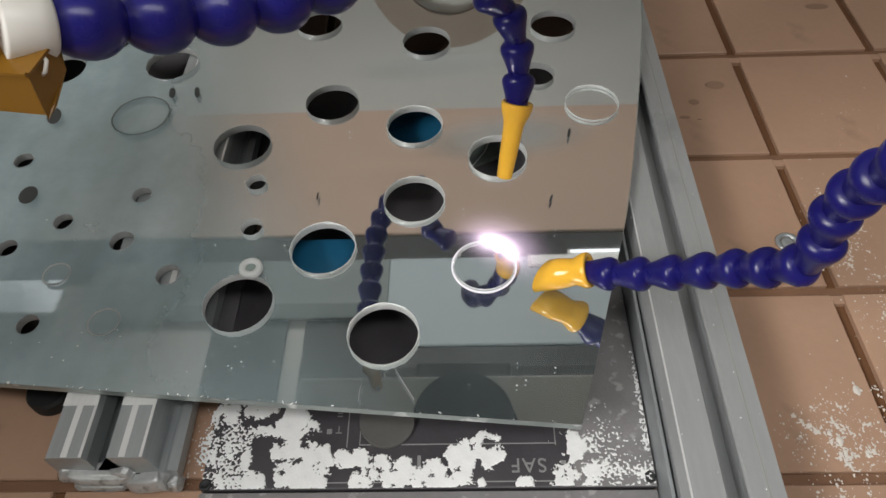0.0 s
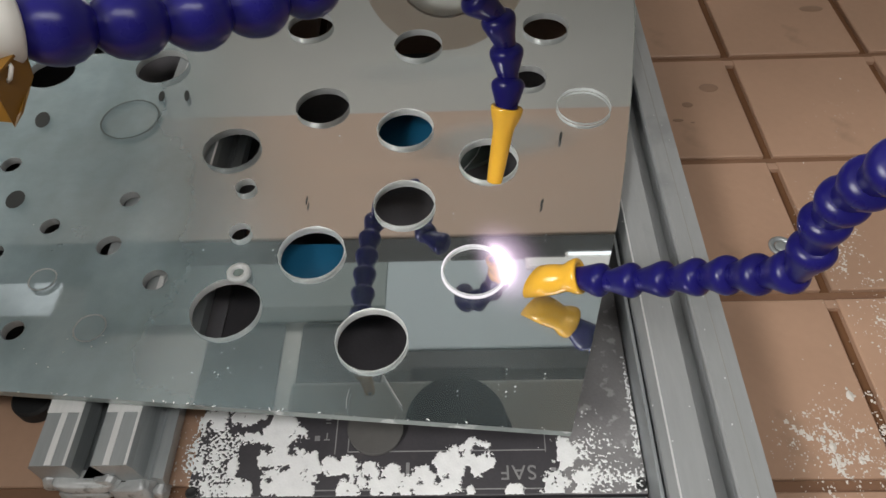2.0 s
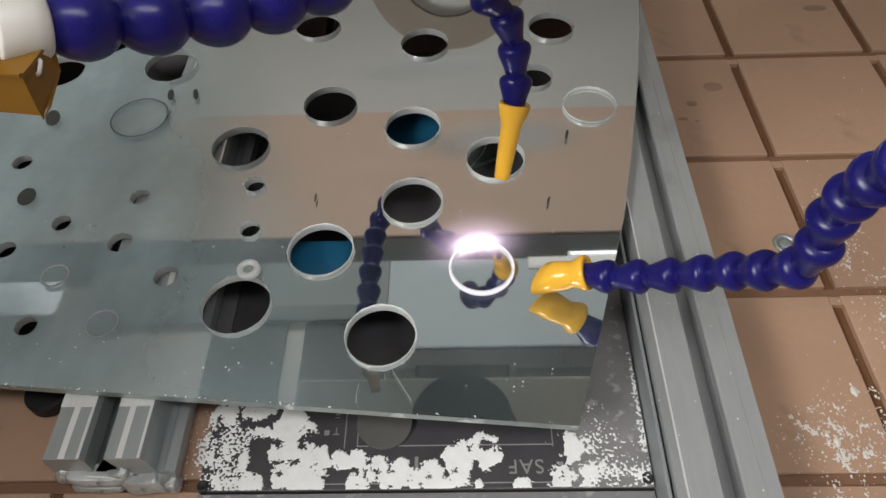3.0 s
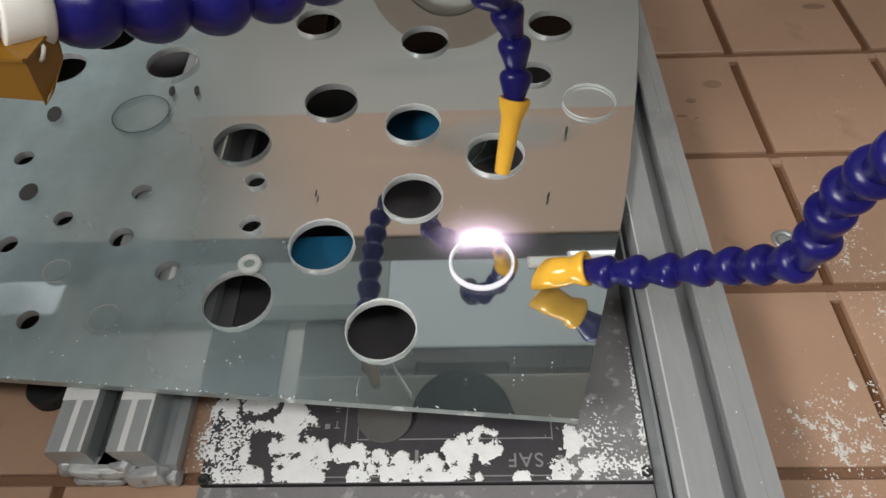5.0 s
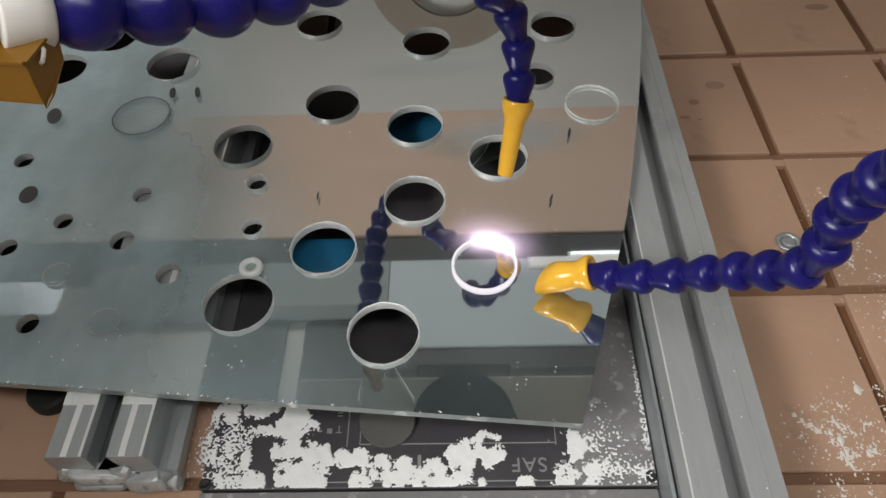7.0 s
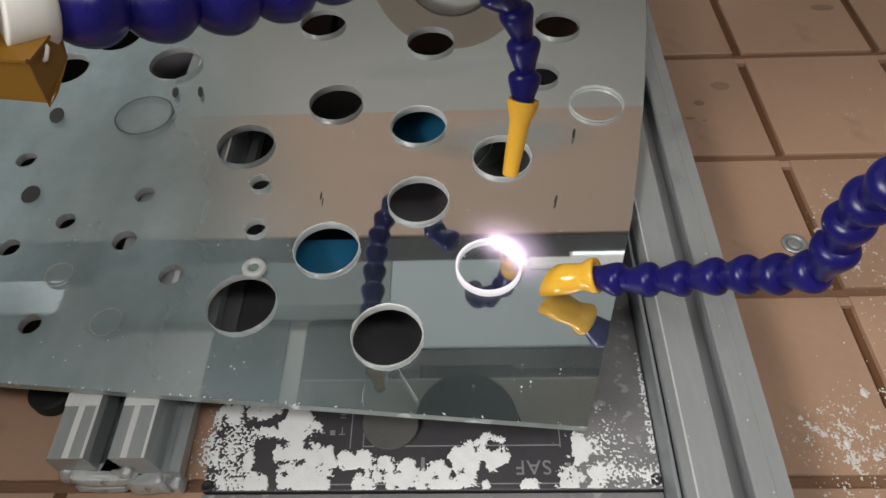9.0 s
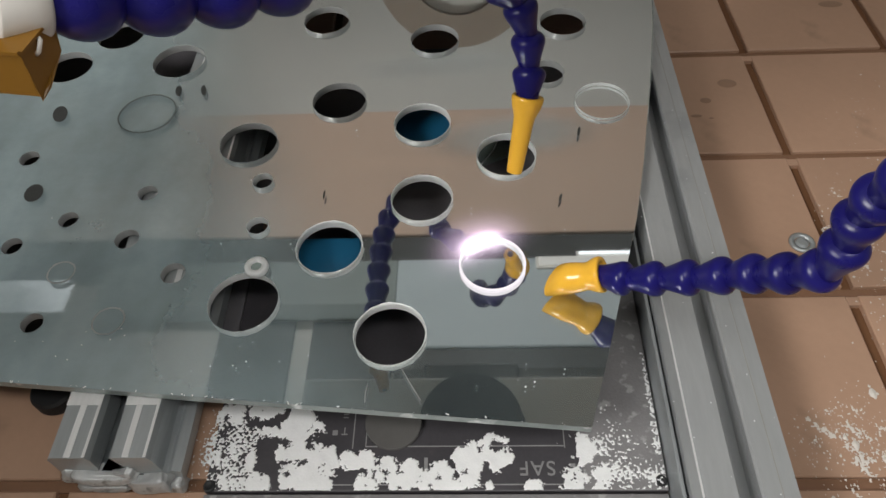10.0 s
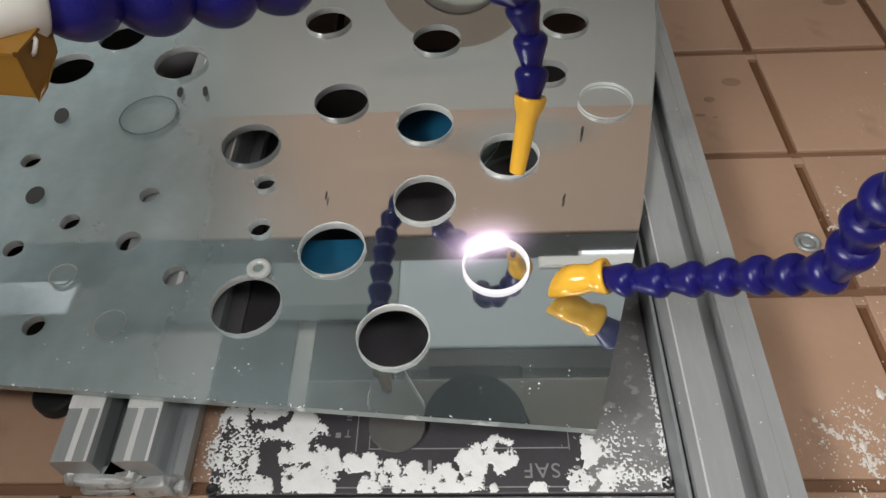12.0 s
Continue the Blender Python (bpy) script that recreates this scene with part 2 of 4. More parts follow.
M_FROST = frosted_material()
# half-bright copy of the same ground glass, for rims less lit
M_FROST_DIM = frosted_material("ground_glass_dim", 0.5)
M_MARK = material("grime_and_reflection", (0.045, 0.048, 0.047), 0.8, 0, 0.3, 300, 900, 0.1)
M_EDGE = material("cut_edge", (0.34, 0.385, 0.375), 0.22, 0.25, 0.45, 35, 500, 0.3, 0.6, spots=((0.93, 0.95, 0.95), 45, 0.42))
M_BACK = material("mirror_back_paint", (0.12, 0.13, 0.13), 0.6, 0, 0.1)
M_CUTDARK = material("cut_reflection_grey", (0.09, 0.11, 0.105), 0.5, 0, 0.2, 300, 900, 0.1)
M_RIM = material("rim_green_glass", (0.27, 0.33, 0.31), 0.25, 0, 0.2, 200, 900, 0.2)
M_WALL = material("wall_paint", (0.55, 0.55, 0.52), 0.8, 0, 0.06, 2, 30, 0.05)
M_FLOOR = material("workshop_floor", (0.16, 0.16, 0.155), 0.6, 0, 0.15, 3, 40, 0.1)
M_CEIL = material("ceiling_grey", (0.50, 0.485, 0.455), 0.8, 0, 0.08, 1.5, 30, 0.05)
M_BEIGE = material("beam_beige", (0.475, 0.347, 0.272), 0.7, 0, 0.08, 2, 30, 0.05)


def fade_along_x(m, colour, x0, x1):
    """The material's colour passes into another one from x1 back to x0."""
    n, l = m.node_tree.nodes, m.node_tree.links
    b = n["Principled BSDF"]
    was = b.inputs["Base Color"].links[0].from_socket
    sp, mr, mx = n.new("ShaderNodeSeparateXYZ"), n.new("ShaderNodeMapRange"), n.new("ShaderNodeMix")
    l.new(n.new("ShaderNodeTexCoord").outputs["Object"], sp.inputs[0])
    l.new(sp.outputs["X"], mr.inputs["Value"])
    mr.interpolation_type = "SMOOTHSTEP"
    mr.inputs["From Min"].default_value, mr.inputs["From Max"].default_value = x0, x1
    mx.data_type = "RGBA"
    l.new(mr.outputs[0], mx.inputs["Factor"])
    mx.inputs["A"].default_value = (*colour, 1)
    l.new(was, mx.inputs["B"])
    l.new(mx.outputs["Result"], b.inputs["Base Color"])


# grey haze over the beam's mirrored left end, put into the beam's colour
fade_along_x(M_BEIGE, (0.42, 0.43, 0.41), -1.75, -0.55)
M_DARKBEAM = material("beam_dark", (0.05, 0.05, 0.048), 0.6, 0, 0.2, 3, 30, 0.05)
M_DUCT = material("duct_brown", (0.25, 0.20, 0.155), 0.6, 0, 0.15, 8, 60, 0.05)
M_DULL = material("panel_dull", (0.24, 0.275, 0.27), 0.7, 0, 0.1, 2, 30, 0.05)
M_PALE = material("panel_pale", (0.42, 0.48, 0.50), 0.6, 0, 0.08, 2, 30, 0.05)
M_HEAD = material("head_grey", (0.30, 0.30, 0.27), 0.5, 0, 0.1, 20, 200, 0.05)
M_LENS = material("lens_coated", (0.15, 0.14, 0.17), 0.08, 0.0, 0.2, 20, 200, 0.0, 1.0)
M_LAMP = glowing("lamp_diffuser", (0.92, 0.97, 1.0), 1.8)
M_KEYLAMP = glowing("lamp_diffuser_warm", (1.0, 0.96, 0.9), 0.6)
M_ARC = glowing("plasma_core", (1.0, 0.86, 0.97), 12.0)
M_CUT = glowing("cut_glow", (1.0, 0.93, 0.98), 1.1)
M_PLUME = glowing_bloom("plasma_plume_bloom", (1.0, 0.80, 0.94), 1.05, 0.0203, 0.0042, 0.02, 0.72)
M_HALO = glowing_bloom("plasma_halo", (0.95, 0.70, 0.95), 0.40, 0.0215, 0.0125, 0.05, 1.05)
M_CURTAIN = glowing_bloom("plasma_curtain", (1.0, 0.85, 0.96), 0.9, 0.0205, 0.01, 0.0045, 0.66)


# ---- mesh helpers ----
def finish(bm, name, mat, smooth=False):
    bmesh.ops.recalc_face_normals(bm, faces=bm.faces)
    me = bpy.data.meshes.new(name)
    bm.to_mesh(me)
    bm.free()
    me.materials.append(mat)
    if smooth:
        me.polygons.foreach_set("use_smooth", [True] * len(me.polygons))
    return me


def part(name, bm, mat, parent=None, label="", smooth=False, m=None):
    ob = new(name, finish(bm, name, mat, smooth))
    if parent:
        ob.parent = parent
    if m is not None:
        ob.matrix_basis = m
    return tagged(ob, label)


def box(x0, x1, y0, y1, z0, z1, bevel=0.0):
    bm = bmesh.new()
    bmesh.ops.create_cube(bm, size=1, matrix=Matrix.LocRotScale(((x0 + x1) / 2, (y0 + y1) / 2, (z0 + z1) / 2), None, (x1 - x0, y1 - y0, z1 - z0)))
    if bevel:
        bmesh.ops.bevel(bm, geom=bm.edges[:], offset=bevel, segments=2, affect="EDGES", profile=0.5)
    return bm


def lathe(profile, n=24, closed=False):
    """Turns (radius, z) pairs round the z axis."""
    bm = bmesh.new()
    rings = []
    for r, z in profile:
        rings.append([bm.verts.new((r * math.cos(a), r * math.sin(a), z)) for a in (2 * math.pi * k / n for k in range(n))])
    pairs = list(zip(rings, rings[1:]))
    if closed:
        pairs.append((rings[-1], rings[0]))
    for a, b in pairs:
        for k in range(n):
            bm.faces.new((a[k], a[(k + 1) % n], b[(k + 1) % n], b[k]))
    if not closed:
        for ring in (rings[0], rings[-1]):
            bm.faces.new(ring)
    return bm


def extrude_outline(outline, y0, y1):
    """A profile bar along y from (x, z) pairs."""
    bm = bmesh.new()
    a = [bm.verts.new((x, y0, z)) for x, z in outline]
    b = [bm.verts.new((x, y1, z)) for x, z in outline]
    for k in range(len(a)):
        j = (k + 1) % len(a)
        bm.faces.new((a[k], a[j], b[j], b[k]))
    for cap in (a, b):
        f = bm.faces.new(cap)
        bmesh.ops.triangulate(bm, faces=[f])
    return bm


def sheet_with_holes(outline, holes, z, n=56):
    bm = bmesh.new()
    edges = []
    loops = [[(x, y) for x, y in outline]]
    for cx, cy, r in holes:
        loops.append([(cx + r * math.cos(2 * math.pi * k / n), cy + r * math.sin(2 * math.pi * k / n)) for k in range(n)])
    for loop in loops:
        vs = [bm.verts.new((x, y, z)) for x, y in loop]
        edges += [bm.edges.new((vs[k], vs[(k + 1) % len(vs)])) for k in range(len(vs))]
    bmesh.ops.triangle_fill(bm, use_beauty=True, use_dissolve=False, edges=edges, normal=(0, 0, 1))
    return bm


def bent_tube(points, r, n=10):
    """A round tube along points; r may be a number or a function of 0..1."""
    bm = bmesh.new()
    pts = [Vector(p) for p in points]
    rings = []
    for k, p in enumerate(pts):
        t = (pts[min(k + 1, len(pts) - 1)] - pts[max(k - 1, 0)]).normalized()
        u = t.orthogonal().normalized() if k == 0 else (u - t * u.dot(t)).normalized()
        w = t.cross(u)
        rr = r(k / (len(pts) - 1)) if callable(r) else r
        rings.append([bm.verts.new(p + (u * math.cos(a) + w * math.sin(a)) * rr) for a in (2 * math.pi * j / n for j in range(n))])
    for a, b in zip(rings, rings[1:]):
        for j in range(n):
            bm.faces.new((a[j], a[(j + 1) % n], b[(j + 1) % n], b[j]))
    bm.faces.new(rings[0]), bm.faces.new(rings[-1])
    return bm


def resample(points, pitch):
    """Even steps along a smooth curve through points."""
    P = [Vector(p) for p in points]
    fine = []
    for k in range(len(P) - 1):
        a, b, c, d = P[max(k - 1, 0)], P[k], P[k + 1], P[min(k + 2, len(P) - 1)]
        for s in range(24):
            t = s / 24
            fine.append(0.5 * (2 * b + (c - a) * t + (2 * a - 5 * b + 4 * c - d) * t * t + (3 * b - a - 3 * c + d) * t ** 3))
    fine.append(P[-1])
    out, left = [fine[0]], pitch
    for a, b in zip(fine, fine[1:]):
        d = (b - a).length
        while d >= left:
            a = a + (b - a) * (left / d)
            out.append(a)
            d, left = (b - a).length, pitch
        left -= d
    return out


def aim(p, q):
    """A pose at p with z towards q."""
    return Matrix.Translation(p) @ (Vector(q) - Vector(p)).to_track_quat("Z", "Y").to_matrix().to_4x4()


# ---- the room ----
def room():
    def wall(name, x0, x1, y0, y1, z0, z1, mat, label):
        ob = part(name, box(x0, x1, y0, y1, z0, z1), mat)
        tagged(ob, label, "wall", kind="structure")
    wall("floor", -3.2, 3.2, -2.2, 4.4, -1.05, -0.95, M_FLOOR, "grey concrete workshop floor")
    wall("wall_north", -3.2, 3.2, 4.4, 4.5, -0.95, 1.7, M_WALL, "pale painted workshop wall")
    wall("wall_south", -3.2, 3.2, -2.3, -2.2, -0.95, 1.7, M_WALL, "pale painted workshop wall")
    wall("wall_east", 3.2, 3.3, -2.3, 4.5, -0.95, 1.7, M_WALL, "pale painted workshop wall")
    wall("wall_west", -3.3, -3.2, -2.3, 4.5, -0.95, 1.7, M_WALL, "pale painted workshop wall")
    wall("ceiling", -3.3, 3.3, -2.3, 4.5, 1.7, 1.75, M_CEIL, "grey workshop ceiling")

    def beam(name, x0, x1, y0, y1, z0, mat, label):
        ob = part(name, box(x0, x1, y0, y1, z0, 1.7, 0.004), mat)
        tagged(ob, label, "beam", kind="structure")
    beam("trim_beige", -3.1, 3.1, 1.63, 2.29, 1.60, M_BEIGE, "wide boxed beam under the ceiling, beige fading to grey")
    beam("trim_dark", -3.1, 3.1, 1.519, 1.626, 1.61, M_DARKBEAM, "dark cable channel under the ceiling")
    beam("trim_pale", -0.26, 3.1, 1.172, 1.515, 1.60, M_PALE, "pale blue-grey panel under the ceiling")
    beam("trim_dull", -1.28, -0.2605, 1.335, 1.515, 1.60, M_DULL, "dull grey-green panel under the ceiling")
    beam("trim_shadow_gap", -0.26, 3.1, 1.095, 1.168, 1.61, M_DARKBEAM, "dark gap beside the pale panel")
    beam("trim_hatch", -0.86, -0.605, 0.70, 1.325, 1.685, M_DARKBEAM, "dark hatch in the ceiling")
    beam("trim_vent", -0.545, -0.27, 0.75, 1.322, 1.685, M_DARKBEAM, "dark vent panel in the ceiling")
    for nm, x0, x1, y0, y1, glow in (("ceiling_lamp", -2.38, -1.437, 1.378, 1.51, M_LAMP), ("tube_lamp", 0.36, 1.45, 1.5295, 1.537, M_LAMP), ("strip_lamp", 0.22, 1.45, 1.474, 1.506, M_KEYLAMP)):
        lamp = new(nm)
        lamp.location = ((x0 + x1) / 2, (y0 + y1) / 2, 1.685 if nm == "ceiling_lamp" else 1.6 if nm == "tube_lamp" else 1.587)
        hx, hy = (x1 - x0) / 2, (y1 - y0) / 2
        part("housing", box(-hx - 0.01, hx + 0.01, -hy - 0.008, hy + 0.008, 0.004, 0.015 if nm == "ceiling_lamp" else 0.012, 0.002), M_WHITE, lamp)
        part("diffuser", box(-hx, hx, -hy, hy, -0.004, 0.003), glow, lamp, "glowing white diffuser")
        tagged(lamp, "long white glowing lamp under the ceiling", "lamp")
    # unseen panel round the added overhead fill
    lamp = new("overhead_fill")
    lamp.location = TOP_EYE
    part("housing", box(-0.67, 0.67, -0.17, 0.17, 0.008, 0.046, 0.004), M_WHITE, lamp)
    part("diffuser", box(-0.65, 0.65, -0.15, 0.15, 0.003, 0.0075), M_KEYLAMP, lamp, "glowing white diffuser")
    tagged(lamp, "flat white fill panel added under the ceiling, unseen", "lamp")
    # panel added round the key light, never in view
    lamp = new("key_panel")
    lamp.matrix_basis = look(KEY_EYE, KEY_AIM)
    part("housing", box(-0.47, 0.47, -0.29, 0.29, 0.03, 0.07, 0.01), M_DARK, lamp)
    part("diffuser", box(-0.45, 0.45, -0.27, 0.27, 0.02, 0.026), M_KEYLAMP, lamp, "glowing white diffuser")
    up = lamp.matrix_basis.inverted()
    part("hanger", bent_tube([(0, 0, 0.06), up @ Vector((KEY_EYE[0], KEY_EYE[1], 1.71))], 0.01), M_DARK, lamp)
    tagged(lamp, "large white key light panel added out of view", "lamp")
    # unseen panel round the added ceiling fill
    lamp = new("ceiling_fill_panel")
    lamp.matrix_basis = look(UP_EYE, UP_AIM)
    part("housing", box(-1.32, 1.32, -0.27, 0.27, 0.03, 0.07, 0.01), M_DARK, lamp)
    part("diffuser", box(-1.3, 1.3, -0.25, 0.25, 0.02, 0.026), M_KEYLAMP, lamp, "glowing white diffuser")
    down = lamp.matrix_basis.inverted()
    for x in (-1.1, 0.5):
        part("post", bent_tube([(x - UP_EYE[0], 0, 0.06), down @ Vector((x, 2.1, -0.952))], 0.02), M_DARK, lamp)
    tagged(lamp, "long unseen fill panel added to brighten the ceiling", "lamp")


room()

# ---- the work bed ----
BED_Z = -0.046
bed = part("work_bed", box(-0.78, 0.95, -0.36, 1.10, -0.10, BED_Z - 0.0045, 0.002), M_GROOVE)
tagged(bed, "brown grooved board bed under the aluminium rails", "work bed", kind="structure")
frame_ob = part("bed_frame", box(-0.7, 0.87, -0.3, 1.04, -0.95, -0.1, 0.01), M_DARK)
tagged(frame_ob, "dark steel cabinet under the work bed", "machine frame", kind="structure")


def bed_tiles():
    px, py = 0.1210, 0.1272
    x0, y0 = 0.2391, 0.5320
    lean = -0.0225  # the long grooves run a little aslant
    bm = box(-px / 2 + 0.0038, px / 2 - 0.0038, -py / 2 + 0.0036, py / 2 - 0.0036, -0.0055, 0.0)
    for v in bm.verts:
        v.co.x += lean * v.co.y
    top = [e for e in bm.edges if all(v.co.z > -0.001 for v in e.verts)]
    bmesh.ops.bevel(bm, geom=top, offset=0.0008, segments=1, affect="EDGES")
    me = finish(bm, "bed_tile", M_BED)
    rnd = random.Random(4)
    for i in range(-8, 6):
        for j in range(-6, 5):
            x, y = x0 + (i + 0.5) * px + lean * (j + 0.5) * py, y0 + (j + 0.5) * py
            if not (-0.78 < x < 0.93 and -0.34 < y < 1.08):
                continue
            ob = new("tile", me)
            ob.parent = bed
            ob.location = (x, y, BED_Z + rnd.uniform(-0.0004, 0.0003))
            ob.rotation_euler = (0, 0, rnd.uniform(-0.002, 0.002))
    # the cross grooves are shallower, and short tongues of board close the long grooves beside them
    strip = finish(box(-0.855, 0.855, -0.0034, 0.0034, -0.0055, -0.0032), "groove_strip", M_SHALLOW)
    tongue = finish(box(-0.0040, 0.0040, -0.0105, -0.0040, -0.0055, -0.0006, 0.0006), "tongue", M_BED)
    for j in range(-6, 5):
        y = y0 + j * py
        if not -0.30 < y < 1.05:
            continue
        ob = new("cross_groove", strip)
        ob.parent = bed
        ob.location = (0.075, y, BED_Z)
        for i in range(-1, 5):
            ob = new("tongue", tongue)
            ob.parent = bed
            ob.location = (x0 + i * px + lean * j * py, y, BED_Z)


# ---- aluminium rails ----
def t_slot(x0, x1, z0, z1, slots, depth=0.012, mouth=0.004, cave=0.008):
    """Outline of an extrusion with T slots in its top at the given x."""
    out = [(x0, z0), (x1, z0), (x1, z1)]
    for s in sorted(slots, reverse=True):
        out += [(s + mouth + 0.0012, z1), (s + mouth, z1 - 0.0012), (s + mouth, z1 - 0.004), (s + cave, z1 - 0.004), (s + cave, z1 - depth + 0.003), (s + mouth, z1 - depth),
                (s - mouth, z1 - depth), (s - cave, z1 - depth + 0.003), (s - cave, z1 - 0.004), (s - mouth, z1 - 0.004), (s - mouth, z1 - 0.0012), (s - mouth - 0.0012, z1)]
    out += [(x0 + 0.0036, z1), (x0 + 0.0030, z1 - 0.0006), (x0, z1 - 0.0070)]
    return out


rail = new("aluminium_rail")
part("body", extrude_outline(t_slot(0.1070, 0.1572, BED_Z, -0.007, [0.1338], 0.016, 0.0051, 0.008), -0.30, 1.00), M_ALU, rail)
part("inner_lip", box(0.1034, 0.1056, -0.30, 1.00, BED_Z, -0.0180, 0.0006), M_ALU_RAW, rail, "narrow bare metal lip")
for x, w in ((0.1490, 0.0004),):
    part("seam", box(x, x + w, -0.30, 1.00, -0.0072, -0.0068), M_HEAD, rail, "fine dark seam")
part("worn_edge", box(0.1100, 0.1110, -0.30, 1.00, -0.0078, -0.0067, 0.0003), M_ALU_BRIGHT, rail, "bright worn edge")
tagged(rail, "grey anodised aluminium slotted rail on the bed", "rail")


def support_profile():
    ob = new("support_profile")
    ob.location = (-0.2, 0.150, BED_Z)
    part("body", extrude_outline(
        [(-0.027, 0), (-0.020, 0), (-0.020, 0.004), (-0.008, 0.004), (-0.008, 0), (0.008, 0), (0.008, 0.004), (0.022, 0.004), (0.022, 0), (0.030, 0), (0.036, 0.006), (0.038, 0.020), (0.033, 0.022),
         (0.0305, 0.020), (0.0285, 0.022), (0.0270, 0.036), (0.0255, 0.0395), (0.0060, 0.0395), (0.0045, 0.036), (0.0045, 0.024), (0.010, 0.022), (0.010, 0.014), (-0.011, 0.014), (-0.011, 0.022), (-0.0060, 0.024),
         (-0.0060, 0.036), (-0.0075, 0.0395), (-0.0270, 0.0395), (-0.0285, 0.037), (-0.0285, 0.020), (-0.0275, 0.012)], 0.0, 0.42), M_ALU_RAW, ob)
    for x0, x1, mat in ((-0.0190, -0.0155, M_ALU_BRIGHT), (-0.0092, -0.0076, M_ALU_BRIGHT), (0.0125, 0.0160, M_ALU_BRIGHT), (0.0238, 0.0253, M_ALU_BRIGHT)):
        part("ridge", box(x0, x1, 0.0004, 0.42, 0.0393, 0.0399), mat, ob, "bright worn ridge")
    for x0, x1 in ((-0.0272, -0.0076), (0.0061, 0.0254)):
        part("worn_end", box(x0, x1, 0.0305, 0.0385, 0.0393, 0.0400), M_ALU_BRIGHT, ob, "bright worn patch at the glass edge")
    # flat dark boxes on the end face paint the shade of the hollow chambers
    for x0, x1, z0, z1 in ((-0.0225, -0.0125, 0.009, 0.019), (0.0125, 0.0240, 0.008, 0.018), (-0.006, 0.006, 0.006, 0.0115)):
        part("cavity", box(x0, x1, -0.0006, 0.0002, z0, z1, 0.0002), M_DARKBEAM, ob, "dark patch standing for the shade in a hollow chamber")
    for x, y, z, w, l, h, turn in ((-0.004, 0.000, 0.0195, 0.036, 0.011, 0.0065, 4), (0.019, -0.002, 0.0125, 0.026, 0.011, 0.0130, -14), (-0.024, 0.001, 0.0170, 0.011, 0.008, 0.0120, 20), (-0.010, 0.000, 0.0035, 0.030, 0.009, 0.0060, 6), (0.008, -0.001, 0.0230, 0.012, 0.006, 0.0060, -20), (0.030, -0.001, 0.0065, 0.014, 0.009, 0.0110, -8)):
        bm = bmesh.new()
        bmesh.ops.create_icosphere(bm, subdivisions=4, radius=0.5)
        for v in bm.verts:
            c = v.co
            k = 1 + 0.22 * noise.noise(c * 3 + Vector((x * 300, 0, 3))) + 0.10 * noise.noise(c * 9 + Vector((0, z * 500, 0)))
            c = Vector([math.copysign(abs(2 * q) ** 0.55 / 2, q) for q in c])
            v.co = Vector((c.x * w * k, c.y * l * k, c.z * h * k))
        part("torn_metal", bm, M_TORN, ob, "ragged torn aluminium", smooth=True, m=pose(x, y, z, 0, turn, turn * 0.4))
    tagged(ob, "bare aluminium slotted profile carrying the mirror sheet", "profile")


support_profile()

foot = new("rubber_puck")
foot.location = (-0.2585, 0.206, BED_Z)
part("body", lathe([(0.0005, 0), (0.0125, 0), (0.0135, 0.002), (0.0135, 0.010), (0.0120, 0.012), (0.0005, 0.012)], 28), M_DARK, foot, smooth=False)
tagged(foot, "black round rubber puck lying on the bed", "puck")

# ---- the label plate with its worn residue ----
PLATE_Z = -0.040
plate = new("label_plate")
part("sheet", box(-0.1525, 0.1028, 0.1442, 0.335, BED_Z, PLATE_Z, 0.0008), M_PLATE, plate)
tagged(plate, "black printed label plate with scraped white residue", "label plate")
part("front_strip", box(-0.1525, 0.1028, -0.05, 0.1430, BED_Z, PLATE_Z - 0.0008, 0.0006), M_STEEL, plate, "bare grey steel strip")
part("side_strip", box(0.0575, 0.1027, 0.1442, 0.335, PLATE_Z + 0.0002, PLATE_Z + 0.0010, 0.0004), M_STEEL, plate, "bare grey scraped steel edge")
for x, y in ((0.0992, 0.1492), (-0.1495, 0.1470)):
    part("screw", lathe([(0.0004, PLATE_Z), (0.0034, PLATE_Z), (0.0034, PLATE_Z + 0.0014), (0.0026, PLATE_Z + 0.0018), (0.0012, PLATE_Z + 0.0012), (0.0003, PLATE_Z + 0.0011)], 16), M_DARK, plate, m=Matrix.Translation((x, y, 0)))


def line(x0, y0, x1, y1, w=0.0006):
    part("printed_line", box(min(x0, x1) - w / 2, max(x0, x1) + w / 2, min(y0, y1) - w / 2, max(y0, y1) + w / 2, PLATE_Z, PLATE_Z + 0.0003), M_PRINT, plate)


line(-0.0640, 0.1700, 0.0490, 0.1700)
line(-0.0640, 0.1700, -0.0640, 0.2050)
line(0.0490, 0.1690, 0.0490, 0.2050)
line(-0.0715, 0.1690, -0.0715, 0.2050)
line(-0.10, 0.1478, 0.056, 0.1478)
for x, y, w, h in ((-0.0770, 0.1775, 0.0035, 0.0006), (-0.0770, 0.1795, 0.0006, 0.0045), (-0.0825, 0.1785, 0.0030, 0.0030), (-0.0880, 0.1785, 0.0022, 0.0010), (-0.0770, 0.1880, 0.0030, 0.0006), (-0.0770, 0.1900, 0.0030, 0.0006), (-0.0770, 0.1920, 0.0030, 0.0006),
                   (-0.0292, 0.1590, 0.0020, 0.0085), (-0.0080, 0.1590, 0.0020, 0.0085), (0.0525, 0.1585, 0.0030, 0.0020)):
    part("print_bar", box(x - w / 2, x + w / 2, y - h / 2, y + h / 2, PLATE_Z, PLATE_Z + 0.0003), M_PRINT, plate)


